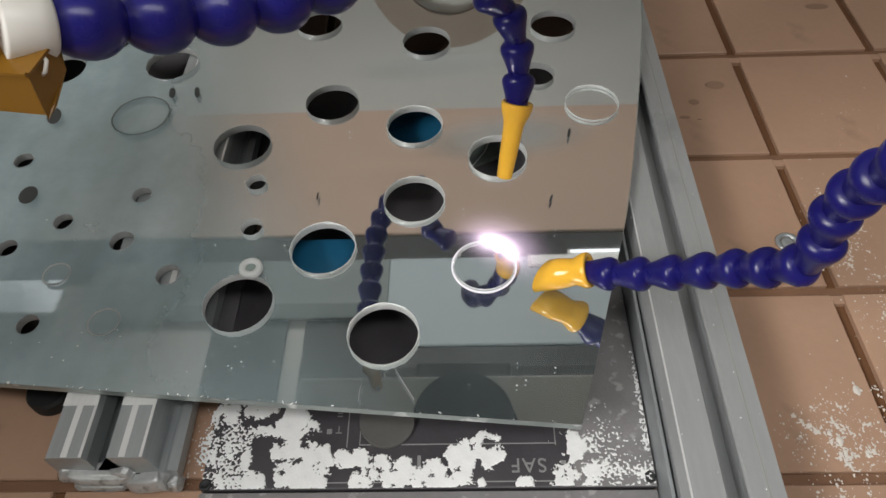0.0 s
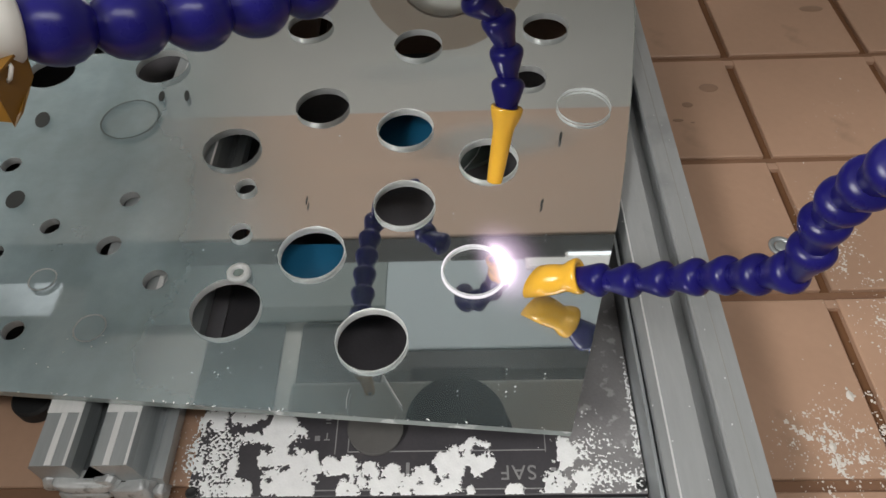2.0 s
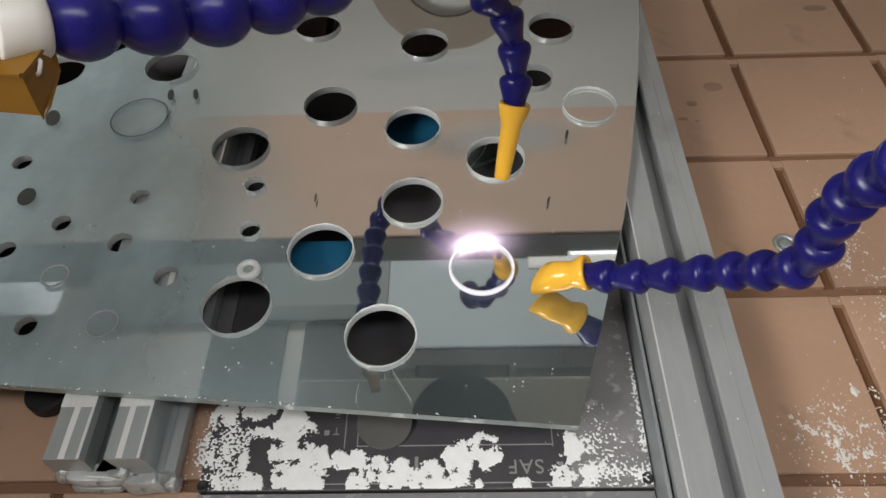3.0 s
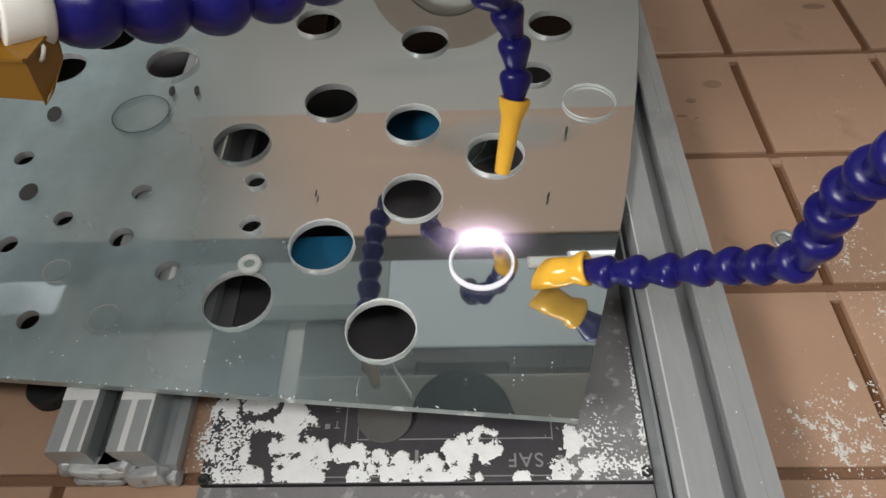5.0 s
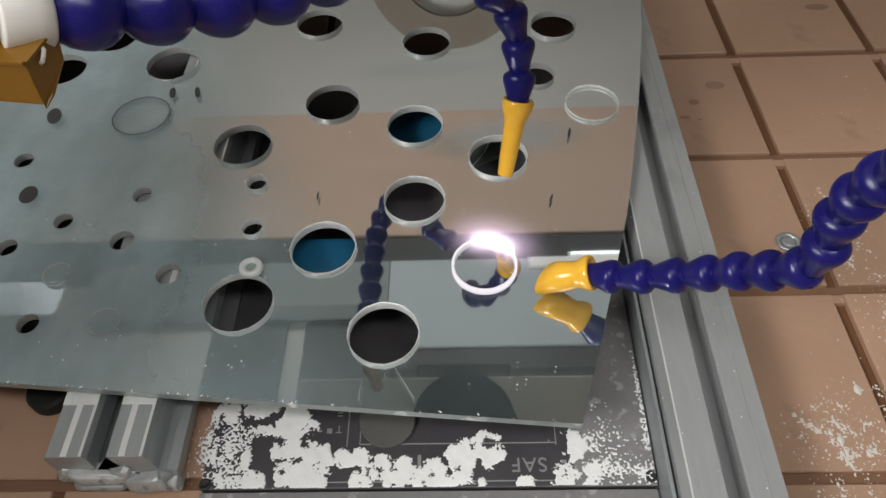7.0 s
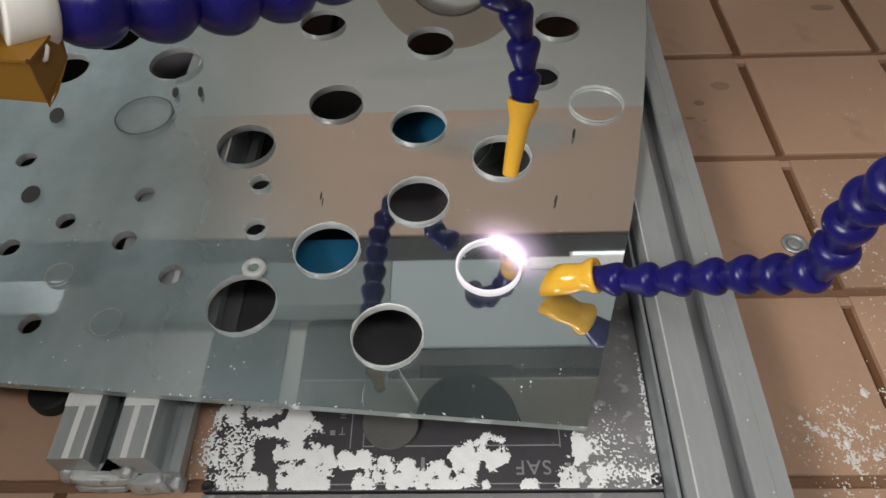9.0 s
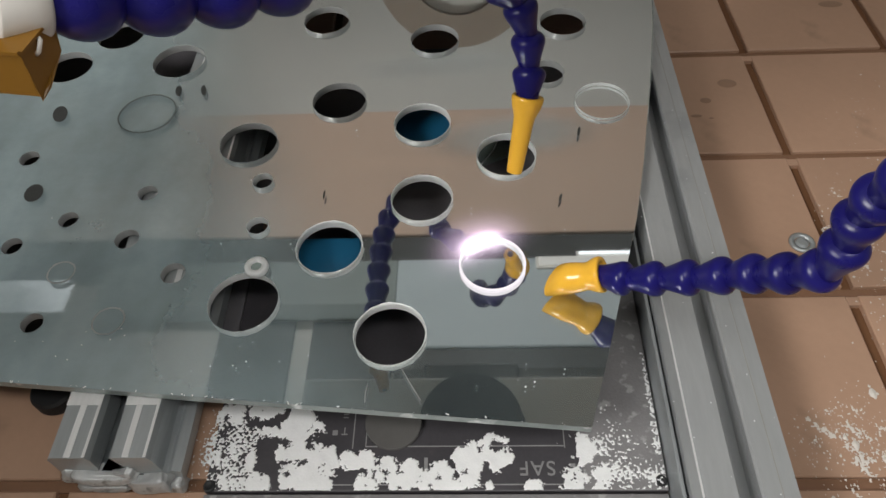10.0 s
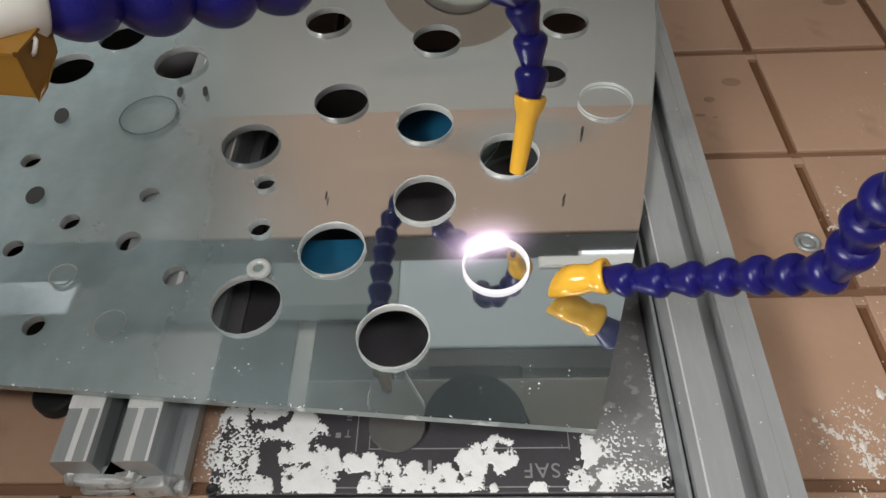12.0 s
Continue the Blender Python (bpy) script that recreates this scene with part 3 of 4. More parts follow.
def lettering(text, x, y, size):
    cu = bpy.data.curves.new("lettering", "FONT")
    cu.body, cu.size, cu.extrude, cu.align_x, cu.space_character = text, size, 0.0002, "CENTER", 1.12
    ob = new("lettering", cu)
    cu.materials.append(M_PRINT)
    ob.parent = plate
    ob.matrix_basis = pose(x, y, PLATE_Z + 0.0004, 0, 0, 180)


lettering("SAF", 0.0330, 0.1608, 0.0118)


def crust(name, label, mat, x0, x1, y0, y1, step, z, blobs, top, cap, rough, bias, fine_of, seed):
    """An uneven thin crust: one mesh of many islands where the blobs and the noise rise above nought."""
    nx, ny = int((x1 - x0) / step), int((y1 - y0) / step)
    ok = {}
    for i in range(nx + 1):
        for j in range(ny + 1):
            x, y = x0 + i * step, y0 + j * step
            v = max(a * (1 - ((x - bx) / rx) ** 2 - ((y - by) / ry) ** 2) for bx, by, rx, ry, a in blobs)
            if v < -1.2:
                continue
            fine = fine_of(x, y)
            nz = noise.fractal(Vector((x * 120, y * 120, seed)), 0.7, 2.1, 6) * (1 - 0.5 * fine) + (0.3 + 0.7 * fine) * noise.noise(Vector((x * 620, y * 620, 7 + seed)))
            ok[i, j] = min(v, cap) + rough * nz + bias
    vid, verts, faces = {}, [], []

    def vert(i, j):
        if (i, j) not in vid:
            x, y = x0 + i * step, y0 + j * step
            inside = all(ok.get((i + a, j + b), -1) > 0 for a in (-1, 0) for b in (-1, 0))
            jit = step
            h = 0.0002 if not inside else top * (1 + 0.5 * noise.noise(Vector((x * 160, y * 160, 3))))
            verts.append((x + jit * noise.noise(Vector((x * 900, y * 900, 1))), y + jit * noise.noise(Vector((x * 900, y * 900, 5))), z + h))
            vid[i, j] = len(verts) - 1
        return vid[i, j]

    for i in range(nx):
        for j in range(ny):
            if ok.get((i, j), -1) > 0:
                faces.append((vert(i, j), vert(i + 1, j), vert(i + 1, j + 1), vert(i, j + 1)))
    me = bpy.data.meshes.new(name)
    me.from_pydata(verts, [], faces)
    me.materials.append(mat)
    tagged(new(name, me), label, name.replace("_", " "), kind="stuff")


def label_fine(x, y):
    left = min(1.0, max(0.0, (-0.118 - x) / 0.012)) * min(1.0, max(0.0, (0.190 - y) / 0.01))
    return max(left, min(1.0, max(0.0, (x - 0.066) / 0.008)))


CRUST_WEST = [(-0.1444, 0.1704, 0.0135, 0.0150, 0.40), (-0.1388, 0.1507, 0.0110, 0.0104, 0.55), (-0.1444, 0.1899, 0.0113, 0.0087, 0.8), (-0.1261, 0.1921, 0.0131, 0.0062, 0.9), (-0.1238, 0.1789, 0.0117, 0.0036, 0.6),
              (-0.1028, 0.1833, 0.0123, 0.0137, 1.3), (-0.1007, 0.1683, 0.0108, 0.0094, 1.3), (-0.1058, 0.1528, 0.0075, 0.0077, 1.2), (-0.0921, 0.1521, 0.0129, 0.0107, 1.3), (-0.0845, 0.1619, 0.0074, 0.0073, 1.2),
              (-0.1235, 0.1487, 0.0082, 0.0065, 1.1), (-0.1296, 0.1618, 0.0036, 0.0080, 0.9), (-0.1136, 0.1724, 0.0027, 0.0114, 0.5)]
CRUST_MIDDLE = [(-0.0675, 0.1620, 0.0119, 0.0064, 1.3), (-0.0624, 0.1494, 0.0061, 0.0097, 1.1), (-0.0504, 0.1555, 0.0088, 0.0078, 1.2), (-0.0407, 0.1527, 0.0110, 0.0095, 1.3), (-0.0300, 0.1483, 0.0040, 0.0082, 1.1),
                (-0.0207, 0.1515, 0.0075, 0.0106, 1.2), (-0.0172, 0.1501, 0.0100, 0.0087, 1.3), (-0.0058, 0.1591, 0.0107, 0.0123, 1.3), (0.0098, 0.1665, 0.0099, 0.0116, 1.3), (0.0060, 0.1466, 0.0022, 0.0032, 1.0), (0.0303, 0.1461, 0.0055, 0.0047, 1.2)]
CRUST_EAST = [(0.0599, 0.1683, 0.0054, 0.0123, 1.2), (0.0523, 0.1497, 0.0061, 0.0089, 1.3), (0.0640, 0.1500, 0.0085, 0.0095, 0.55), (0.0850, 0.1470, 0.0185, 0.0075, 0.12), (0.0700, 0.1600, 0.0090, 0.0140, 0.10), (0.1008, 0.1850, 0.0016, 0.0450, 0.25)]
for blobs, seed in ((CRUST_WEST, 2.0), (CRUST_MIDDLE, 4.0), (CRUST_EAST, 6.0)):
    xs = [b[0] - 1.6 * b[2] for b in blobs] + [b[0] + 1.6 * b[2] for b in blobs]
    crust("residue", "crusted white powder residue on the black label", M_RESIDUE, max(-0.1585, min(xs)), min(0.1022, max(xs)), 0.1446, 0.2080 if seed < 5 else 0.2300, 0.00042, PLATE_Z + (0.0002 if seed < 5 else 0.0011), blobs, 0.0006, 0.70, 1.05, -0.14, label_fine, seed)

# cut-out glass disc lying on the label
disc = new("glass_disc")
disc.location = (-0.0485, 0.1835, PLATE_Z + 0.0006)
M_DISC = material("disc_haze", (0.115, 0.112, 0.108), 0.2, 0, 0.15, 60, 400, 0.02, 0.6)
part("body", lathe([(0.0005, 0), (0.0160, 0), (0.0165, 0.0005), (0.0165, 0.0025), (0.0161, 0.0030), (0.0005, 0.0030)], 40), M_DISC, disc)
tagged(disc, "round cut-out glass disc lying on the label", "glass disc")

# ---- the mirror sheet ----
T = 0.0055
SILVER_Z = -0.0026
OUTLINE = [(-0.62, 0.2240), (0.059, 0.1626), (0.0759, 0.2148), (0.1046, 0.308), (0.1171, 0.3595), (0.1349, 0.4415), (0.150, 0.52), (0.178, 0.72), (-0.62, 0.72)]
R = 0.0199
BIG = [(-0.0492, 0.2208, 0.0203), (-0.0342, 0.3257, R), (-0.0914, 0.2854, 0.0204), (-0.0995, 0.4267, R), (-0.036, 0.3997, R), (-0.1606, 0.3824, 0.0203), (-0.2353, 0.4801, 0.0208),
       (-0.1387, 0.2443, 0.0210), (-0.0292, 0.5003, 0.0192), (0.0758, 0.5189, 0.0186), (0.0233, 0.3648, R), (0.0573, 0.4542, 0.0135), (-0.121, 0.5308, 0.0190), (-0.3258, 0.4763, 0.0195), (-0.2943, 0.5184, 0.0195)]
SMALL = [(-0.3177, 0.3711, 0.0070), (-0.2687, 0.3119, 0.0064), (-0.2213, 0.3346, 0.0066), (-0.1437, 0.344, 0.0068), (-0.1403, 0.3037, 0.0068), (-0.2239, 0.2942, 0.0078),
         (-0.1865, 0.266, 0.0076), (-0.2629, 0.2308, 0.0066), (-0.2985, 0.290, 0.0066)]
UNCUT = [(0.0956, 0.4190, 0.0194), (-0.2440, 0.4168, 0.0196), (-0.2582, 0.268, 0.0070), (-0.2169, 0.2316, 0.0080)]
mirror = new("mirror_sheet")
mirror_holes = BIG + SMALL
part("glass_face", sheet_with_holes(OUTLINE, mirror_holes, 0.0), M_GLASS, mirror, "clear glass face with dried spray")
part("silvering", sheet_with_holes(OUTLINE, mirror_holes, SILVER_Z), M_SILVER, mirror, "mirror silvering")
part("backing", sheet_with_holes(OUTLINE, mirror_holes, -T), M_BACK, mirror, "grey back paint")
bm = bmesh.new()
va = [bm.verts.new((x, y, 0)) for x, y in OUTLINE]
vb = [bm.verts.new((x, y, -T)) for x, y in OUTLINE]
for k in range(len(va)):
    j = (k + 1) % len(va)
    bm.faces.new((va[k], va[j], vb[j], vb[k]))
part("edge", bm, M_EDGE, mirror, "pale green cut glass edge")


def ragged_ring(r, seed, z0, z1, out=0.0004):
    """A ground hole wall with a chipped upper rim."""
    rnd = random.Random(seed)
    n = 64
    bm = bmesh.new()
    rows = []
    chips = [rnd.random() for _ in range(n)]
    for rr, z, wob in ((r, z1, 0), (r, z0 - 0.0004, 0), (r, z0 - 0.0002, 0.0002), (r + out, z0 + 0.0002, 0.0006)):
        rows.append([bm.verts.new(((rr + wob * chips[k] ** 4) * math.cos(2 * math.pi * k / n), (rr + wob * chips[k] ** 4) * math.sin(2 * math.pi * k / n), z)) for k in range(n)])
    for a, b in zip(rows, rows[1:]):
        for k in range(n):
            bm.faces.new((a[k], a[(k + 1) % n], b[(k + 1) % n], b[k]))
    return bm


# rims far from the arc take the dim copy: weaker light put into colour
for k, (x, y, r) in enumerate(mirror_holes):
    part("hole_rim", ragged_ring(r, k, 0.0, -T, 0.0007 if math.hypot(x, y - 0.28) < 0.13 else 0.0001), M_FROST if math.hypot(x, y - 0.28) < 0.17 else M_FROST_DIM, mirror, m=Matrix.Translation((x, y, 0)), smooth=True)
# the large left ring's dark reflection is put into its grey colour
for k, (x, y, r) in enumerate(UNCUT):
    part("cut_line", ragged_ring(r, 50 + k, 0.0, -0.0022, 0.0021 if r < 0.0197 and x < -0.2 and r > 0.01 else 0.0017 if r < 0.01 else 0.0003), (M_FROST, M_CUTDARK, M_FROST_DIM, M_FROST_DIM)[k], mirror, m=Matrix.Translation((x, y, 0)), smooth=True)
part("cut_line", ragged_ring(0.0186, 77, -0.0006, -0.0024, 0.0002), M_FROST, mirror, m=Matrix.Translation((0.0109, 0.2700, 0)), smooth=True)
tagged(mirror, "drilled silvered mirror sheet filmed with dried spray", "mirror")

for points in ([(-0.0415, 0.1980, 0.0002), (-0.0372, 0.1905, 0.0003), (-0.0300, 0.1785, 0.0002)], [(-0.0592, 0.1890, 0.0002), (-0.0602, 0.1830, 0.0003), (-0.0600, 0.1775, 0.0002)]):
    part("water_streak", bent_tube(points, 0.00028, 6), M_FROST_DIM, mirror, "pale dried water streak", smooth=True)

plug = new("glass_plug")
plug.location = (-0.1342, 0.2684, 0.0)
part("ring", lathe([(0.0035, 0.0002), (0.0072, 0.0002), (0.0075, 0.0010), (0.0072, 0.0034), (0.0060, 0.0040), (0.0035, 0.0036)], 28, closed=True), M_FROST, plug, smooth=True)
part("core", lathe([(0.0004, 0.0004), (0.0034, 0.0004), (0.0034, 0.0022), (0.0004, 0.0024)], 20), M_RIM, plug)
tagged(plug, "small frosted glass plug lying on the mirror", "glass plug")


def glass_chips():
    rnd = random.Random(9)
    bm = bmesh.new()
    zones = [(-0.24, 0.215, 0.06, 0.03, 16), (-0.13, 0.205, 0.04, 0.016, 9), (0.01, 0.19, 0.07, 0.02, 9), (-0.1, 0.3, 0.15, 0.10, 12)]
    for cx, cy, sx, sy, n in zones:
        for _ in range(n):
            x, y, s = rnd.gauss(cx, sx * 0.5), rnd.gauss(cy, sy * 0.5), rnd.uniform(0.00025, 0.00065)
            if y < 0.178 - 0.087 * x + 0.004 or any((x - hx) ** 2 + (y - hy) ** 2 < (hr + 0.001) ** 2 for hx, hy, hr in mirror_holes):
                continue
            bmesh.ops.create_icosphere(bm, subdivisions=1, radius=s, matrix=Matrix.LocRotScale((x, y, s * 0.35), Euler((0, 0, rnd.random() * 3)), (1, rnd.uniform(0.5, 1.4), 0.5)))
    for _ in range(36):
        u = rnd.random()
        x, s = -0.28 + 0.336 * u, rnd.uniform(0.0002, 0.0006)
        y = 0.2240 + (-0.09032) * (x + 0.62) + rnd.uniform(0.0, 0.0012)
        bmesh.ops.create_icosphere(bm, subdivisions=1, radius=s, matrix=Matrix.LocRotScale((x, y, s * 0.2), Euler((0, 0, rnd.random() * 3)), (rnd.uniform(0.8, 2.5), 0.8, 0.45)))
    for _ in range(26):
        x, y, s = rnd.choice((rnd.uniform(0.105, 0.126), rnd.uniform(0.139, 0.156))), rnd.uniform(0.12, 0.42), rnd.uniform(0.0002, 0.0005)
        bmesh.ops.create_icosphere(bm, subdivisions=1, radius=s, matrix=Matrix.LocRotScale((x, y, -0.0068 + s * 0.2), None, (1, rnd.uniform(0.6, 1.6), 0.5)))
    ob = part("glass_chips", bm, M_FROST)
    tagged(ob, "tiny white glass chips and drops on the mirror and rail", "glass chips", kind="stuff")


glass_chips()


def bed_flakes():
    rnd = random.Random(21)
    bm = bmesh.new()
    zones = [(0.215, 0.178, 0.03, 0.025, 190), (0.192, 0.172, 0.012, 0.02, 50), (0.238, 0.17, 0.025, 0.04, 120), (0.272, 0.25, 0.02, 0.06, 150), (0.262, 0.33, 0.02, 0.05, 90), (0.31, 0.43, 0.02, 0.05, 50), (-0.163, 0.165, 0.006, 0.03, 60), (0.205, 0.135, 0.03, 0.02, 40)]
    for cx, cy, sx, sy, n in zones:
        for _ in range(n):
            x, y = rnd.gauss(cx, sx * 0.6), rnd.gauss(cy, sy * 0.6)
            if 0.09 < x < 0.165 or -0.155 < x < 0.1 or x < -0.17:
                continue
            s = 0.0003 + 0.0008 * rnd.random() ** 3
            k = rnd.randint(5, 8)
            a0, el = rnd.random() * 6, rnd.uniform(0.4, 1.0)
            ring = [bm.verts.new((x + s * el * math.cos(a0 + 2 * math.pi * q / k) * rnd.uniform(0.5, 1.3), y + s * math.sin(a0 + 2 * math.pi * q / k) * rnd.uniform(0.5, 1.3), BED_Z + 0.0003)) for q in range(k)]
            top = bm.verts.new((x, y, BED_Z + 0.0004 + 0.15 * s))
            for q in range(k):
                bm.faces.new((ring[q], ring[(q + 1) % k], top))
    for x, y, s in ((0.2335, 0.2035, 0.0036), (0.213, 0.172, 0.0030), (0.2085, 0.1765, 0.0022), (0.226, 0.163, 0.0020)):
        ring = [bm.verts.new((x + 0.7 * s * math.cos(q * 0.7) * rnd.uniform(0.7, 1.2), y + s * math.sin(q * 0.7) * rnd.uniform(0.7, 1.2), BED_Z + 0.0003)) for q in range(9)]
        top = bm.verts.new((x, y, BED_Z + 0.0012))
        for q in range(9):
            bm.faces.new((ring[q], ring[(q + 1) % 9], top))
    ob = part("powder_flakes", bm, M_DUST)
    tagged(ob, "scattered white powder flakes on the brown bed", "flakes", kind="stuff")


bed_flakes()
crust("powder_crust", "thin white powder crust dried on the brown bed", M_DUST, 0.170, 0.300, 0.120, 0.400, 0.0007, BED_Z + 0.0002, [
    (0.212, 0.180, 0.026, 0.018, 0.55), (0.222, 0.165, 0.030, 0.020, 0.45), (0.195, 0.178, 0.010, 0.016, 0.5), (0.278, 0.240, 0.016, 0.050, 0.5), (0.262, 0.325, 0.022, 0.040, 0.4), (0.247, 0.175, 0.014, 0.030, 0.5), (0.204, 0.140, 0.020, 0.012, 0.4)],
    0.0003, 0.55, 1.05, -0.70, lambda x, y: 0.75, 5.0)

# round metal insert in the bed
insert = new("bed_insert")
insert.location = (0.2255, 0.318, BED_Z)
part("ring", lathe([(0.005, 0.0), (0.0085, 0.0), (0.0088, 0.0012), (0.0075, 0.0022), (0.005, 0.0012)], 24, closed=True), M_ALU_RAW, insert, smooth=True)
part("bolt", lathe([(0.0004, 0.0), (0.0045, 0.0), (0.0045, 0.001), (0.003, 0.0016), (0.0004, 0.0016)], 12), M_ALU_RAW, insert)
tagged(insert, "round wet metal insert in the brown bed", "insert")

# dark sheets added on the bed to stand for the shade seen through the holes
shade_under = part("rubber_mat", box(-0.150, 0.1028, 0.338, 0.545, BED_Z + 0.0004, BED_Z + 0.004, 0.0008), M_HOLEDARK)
tagged(shade_under, "dark grey sheet added as shade under the mirror's holes", "mat")
shade_two = part("rubber_mat", box(-0.52, -0.236, 0.25, 0.62, BED_Z + 0.0004, BED_Z + 0.004, 0.0008), M_HOLEDARK)
tagged(shade_two, "dark grey sheet added as shade under the mirror's holes", "mat")

# the bed here is only shaded by the mirror; this strip paints that shade
shade_strip = part("rubber_mat", box(-0.1665, -0.1538, 0.212, 0.45, BED_Z + 0.0004, BED_Z + 0.004, 0.0008), M_HOLEDARK)
tagged(shade_strip, "narrow dark strip added as shade under the drilled mirror", "mat")
# dried grime marks; the first two bars are painted reflections of pegs
for x, y, w, l, a in [(-0.2262, 0.4422, 0.005, 0.013, 12), (-0.2066, 0.4421, 0.004, 0.013, 14), (0.0752, 0.3859, 0.002, 0.01, -12), (0.0568, 0.323, 0.0016, 0.007, -20), (-0.0997, 0.3296, 0.0012, 0.008, 0), (-0.3117, 0.4185, 0.011, 0.019, 20), (-0.3015, 0.3367, 0.013, 0.017, 15)]:
    bm = bmesh.new()
    bmesh.ops.create_uvsphere(bm, u_segments=14, v_segments=6, radius=1, matrix=Matrix.LocRotScale((0, 0, 0.0003), None, (w / 2, l / 2, 0.0002)))
    part("grime_mark", bm, M_MARK, mirror, "dark mark, dried grime and painted reflections", m=pose(x, y, 0, 0, 0, a))

# blue plastic pieces on the bed under the mirror
for nm, x0, x1, y0, y1 in (("blue_tray", -0.122, -0.060, 0.262, 0.311), ("blue_tray", -0.072, -0.012, 0.392, 0.446)):
    tray = new(nm)
    tray.location = ((x0 + x1) / 2, (y0 + y1) / 2, BED_Z + 0.004 if y0 > 0.335 else PLATE_Z)
    hx, hy = (x1 - x0) / 2, (y1 - y0) / 2
    part("base", box(-hx, hx, -hy, hy, 0.0002, 0.012, 0.002), M_BLUETRAY, tray)
    part("lid", box(-hx - 0.001, hx + 0.001, -hy - 0.001, hy + 0.001, 0.0122, 0.016, 0.001), M_BLUETRAY, tray)
    tagged(tray, "blue plastic tray under the drilled mirror", "tray")


shard = new("glass_shard")
shard.matrix_basis = pose(0.0162, 0.4124, BED_Z + 0.0045, 4, -6, 25)
bm = extrude_outline([(-0.018, 0.0), (0.016, 0.0), (0.018, 0.0045), (-0.016, 0.0045)], -0.012, 0.014)
part("pane", bm, M_RIM, shard)
part("broken_edge", bent_tube([(-0.017, -0.012, 0.0045), (-0.002, -0.004, 0.0048), (0.016, 0.013, 0.0045)], 0.0006, 6), M_FROST, shard, "white broken edge")
tagged(shard, "broken piece of glass lying under the mirror", "glass shard")


# ---- jointed coolant hoses ----
PITCH = 0.0196


def segment_mesh(scale=1.0):
    s = scale
    return finish(lathe([(0.0050 * s, -0.0016 * s), (0.0057 * s, -0.0006 * s), (0.0061 * s, 0.0024 * s), (0.0066 * s, 0.0050 * s), (0.0080 * s, 0.0098 * s), (0.0093 * s, 0.0138 * s), (0.0096 * s, 0.0154 * s), (0.0096 * s, 0.0170 * s),
                         (0.0091 * s, 0.0184 * s), (0.0080 * s, 0.0196 * s), (0.0066 * s, 0.0205 * s), (0.0052 * s, 0.0210 * s)], 28), "segment", M_BLUE, True)


SEGMENT = segment_mesh()


def lobe_mesh(s):
    """Rounder, fatter joint with its girth near the middle."""
    prof = [(0.0046, -0.0012), (0.0058, 0.0003), (0.0077, 0.0024), (0.0092, 0.0050), (0.0101, 0.0080), (0.0104, 0.0105), (0.0101, 0.0130), (0.0091, 0.0157), (0.0076, 0.0178), (0.0060, 0.0192), (0.0046, 0.0200)]
    return finish(lathe([(r * s, z * s) for r, z in prof], 32), "segment", M_BLUE, True)


def hose(points, label, flip=False, nozzle=None, scale=1.0, tip_mat=None, joint=None):
    """Ball-jointed hose from its first point on; nozzle: (tip, kind)."""
    ob = new("coolant_hose")
    pts = resample(points, PITCH * scale)
    me = joint or SEGMENT if scale == 1.0 or joint else segment_mesh(scale)
    for a, b in zip(pts, pts[1:]):
        s = new("segment", me)
        s.parent = ob
        s.matrix_basis = aim(b, a) if flip else aim(a, b)
    tagged(ob, label, "hose")
    if nozzle:
        tip, prof = nozzle
        d = (Vector(tip) - Vector(points[0])).length
        nz = part("nozzle", lathe([(r, z * d) for r, z in prof], 28), tip_mat or M_YELLOW, ob, "yellow plastic nozzle", smooth=True, m=aim(points[0], tip))
        bore = part("bore", lathe([(0.0003, d * 0.9), (prof[-2][0] * 0.46, d * 0.9), (prof[-2][0] * 0.46, d + 0.0003), (0.0003, d + 0.0003)], 16), M_DARK, nz)
    return ob


ROUND = [(0.0066, -0.06), (0.0066, -0.10), (0.0090, -0.10), (0.0094, -0.085), (0.0093, -0.03), (0.0084, 0.06), (0.0071, 0.14), (0.0063, 0.20), (0.0060, 0.27), (0.0053, 0.70), (0.0047, 0.985), (0.0044, 1.0)]

TOP_POINTS = [(0.0310, 0.3272, 0.0740), (0.0324, 0.3359, 0.0852), (0.0312, 0.3419, 0.1045), (0.0275, 0.3461, 0.1238), (0.0160, 0.3430, 0.1370), (0.0060, 0.3520, 0.1500), (0.0040, 0.3850, 0.1900), (0.0040, 0.4300, 0.2480)]
SIDE_POINTS = [(0.0676, 0.2478, 0.0210), (0.0814, 0.2390, 0.0287), (0.0941, 0.2322, 0.0381), (0.1069, 0.2245, 0.0490), (0.1200, 0.2150, 0.0636), (0.1280, 0.2056, 0.0775), (0.1336, 0.1970, 0.0898), (0.1388, 0.188, 0.1015), (0.1427, 0.1814, 0.1149), (0.142, 0.181, 0.1311), (0.1393, 0.1796, 0.1471), (0.1371, 0.174, 0.1632), (0.1361, 0.1674, 0.178), (0.1343, 0.1592, 0.1926), (0.1328, 0.1489, 0.2092)]
SIDE_TIP = (0.0440, 0.2535, 0.0085)
NEAR_POINTS = [(-0.0962, 0.1436, 0.2616), (-0.0898, 0.1482, 0.2586), (-0.0774, 0.1573, 0.2531), (-0.0638, 0.1679, 0.2474), (-0.0496, 0.1798, 0.2433), (-0.0359, 0.1914, 0.2415), (-0.0263, 0.2011, 0.2435)]
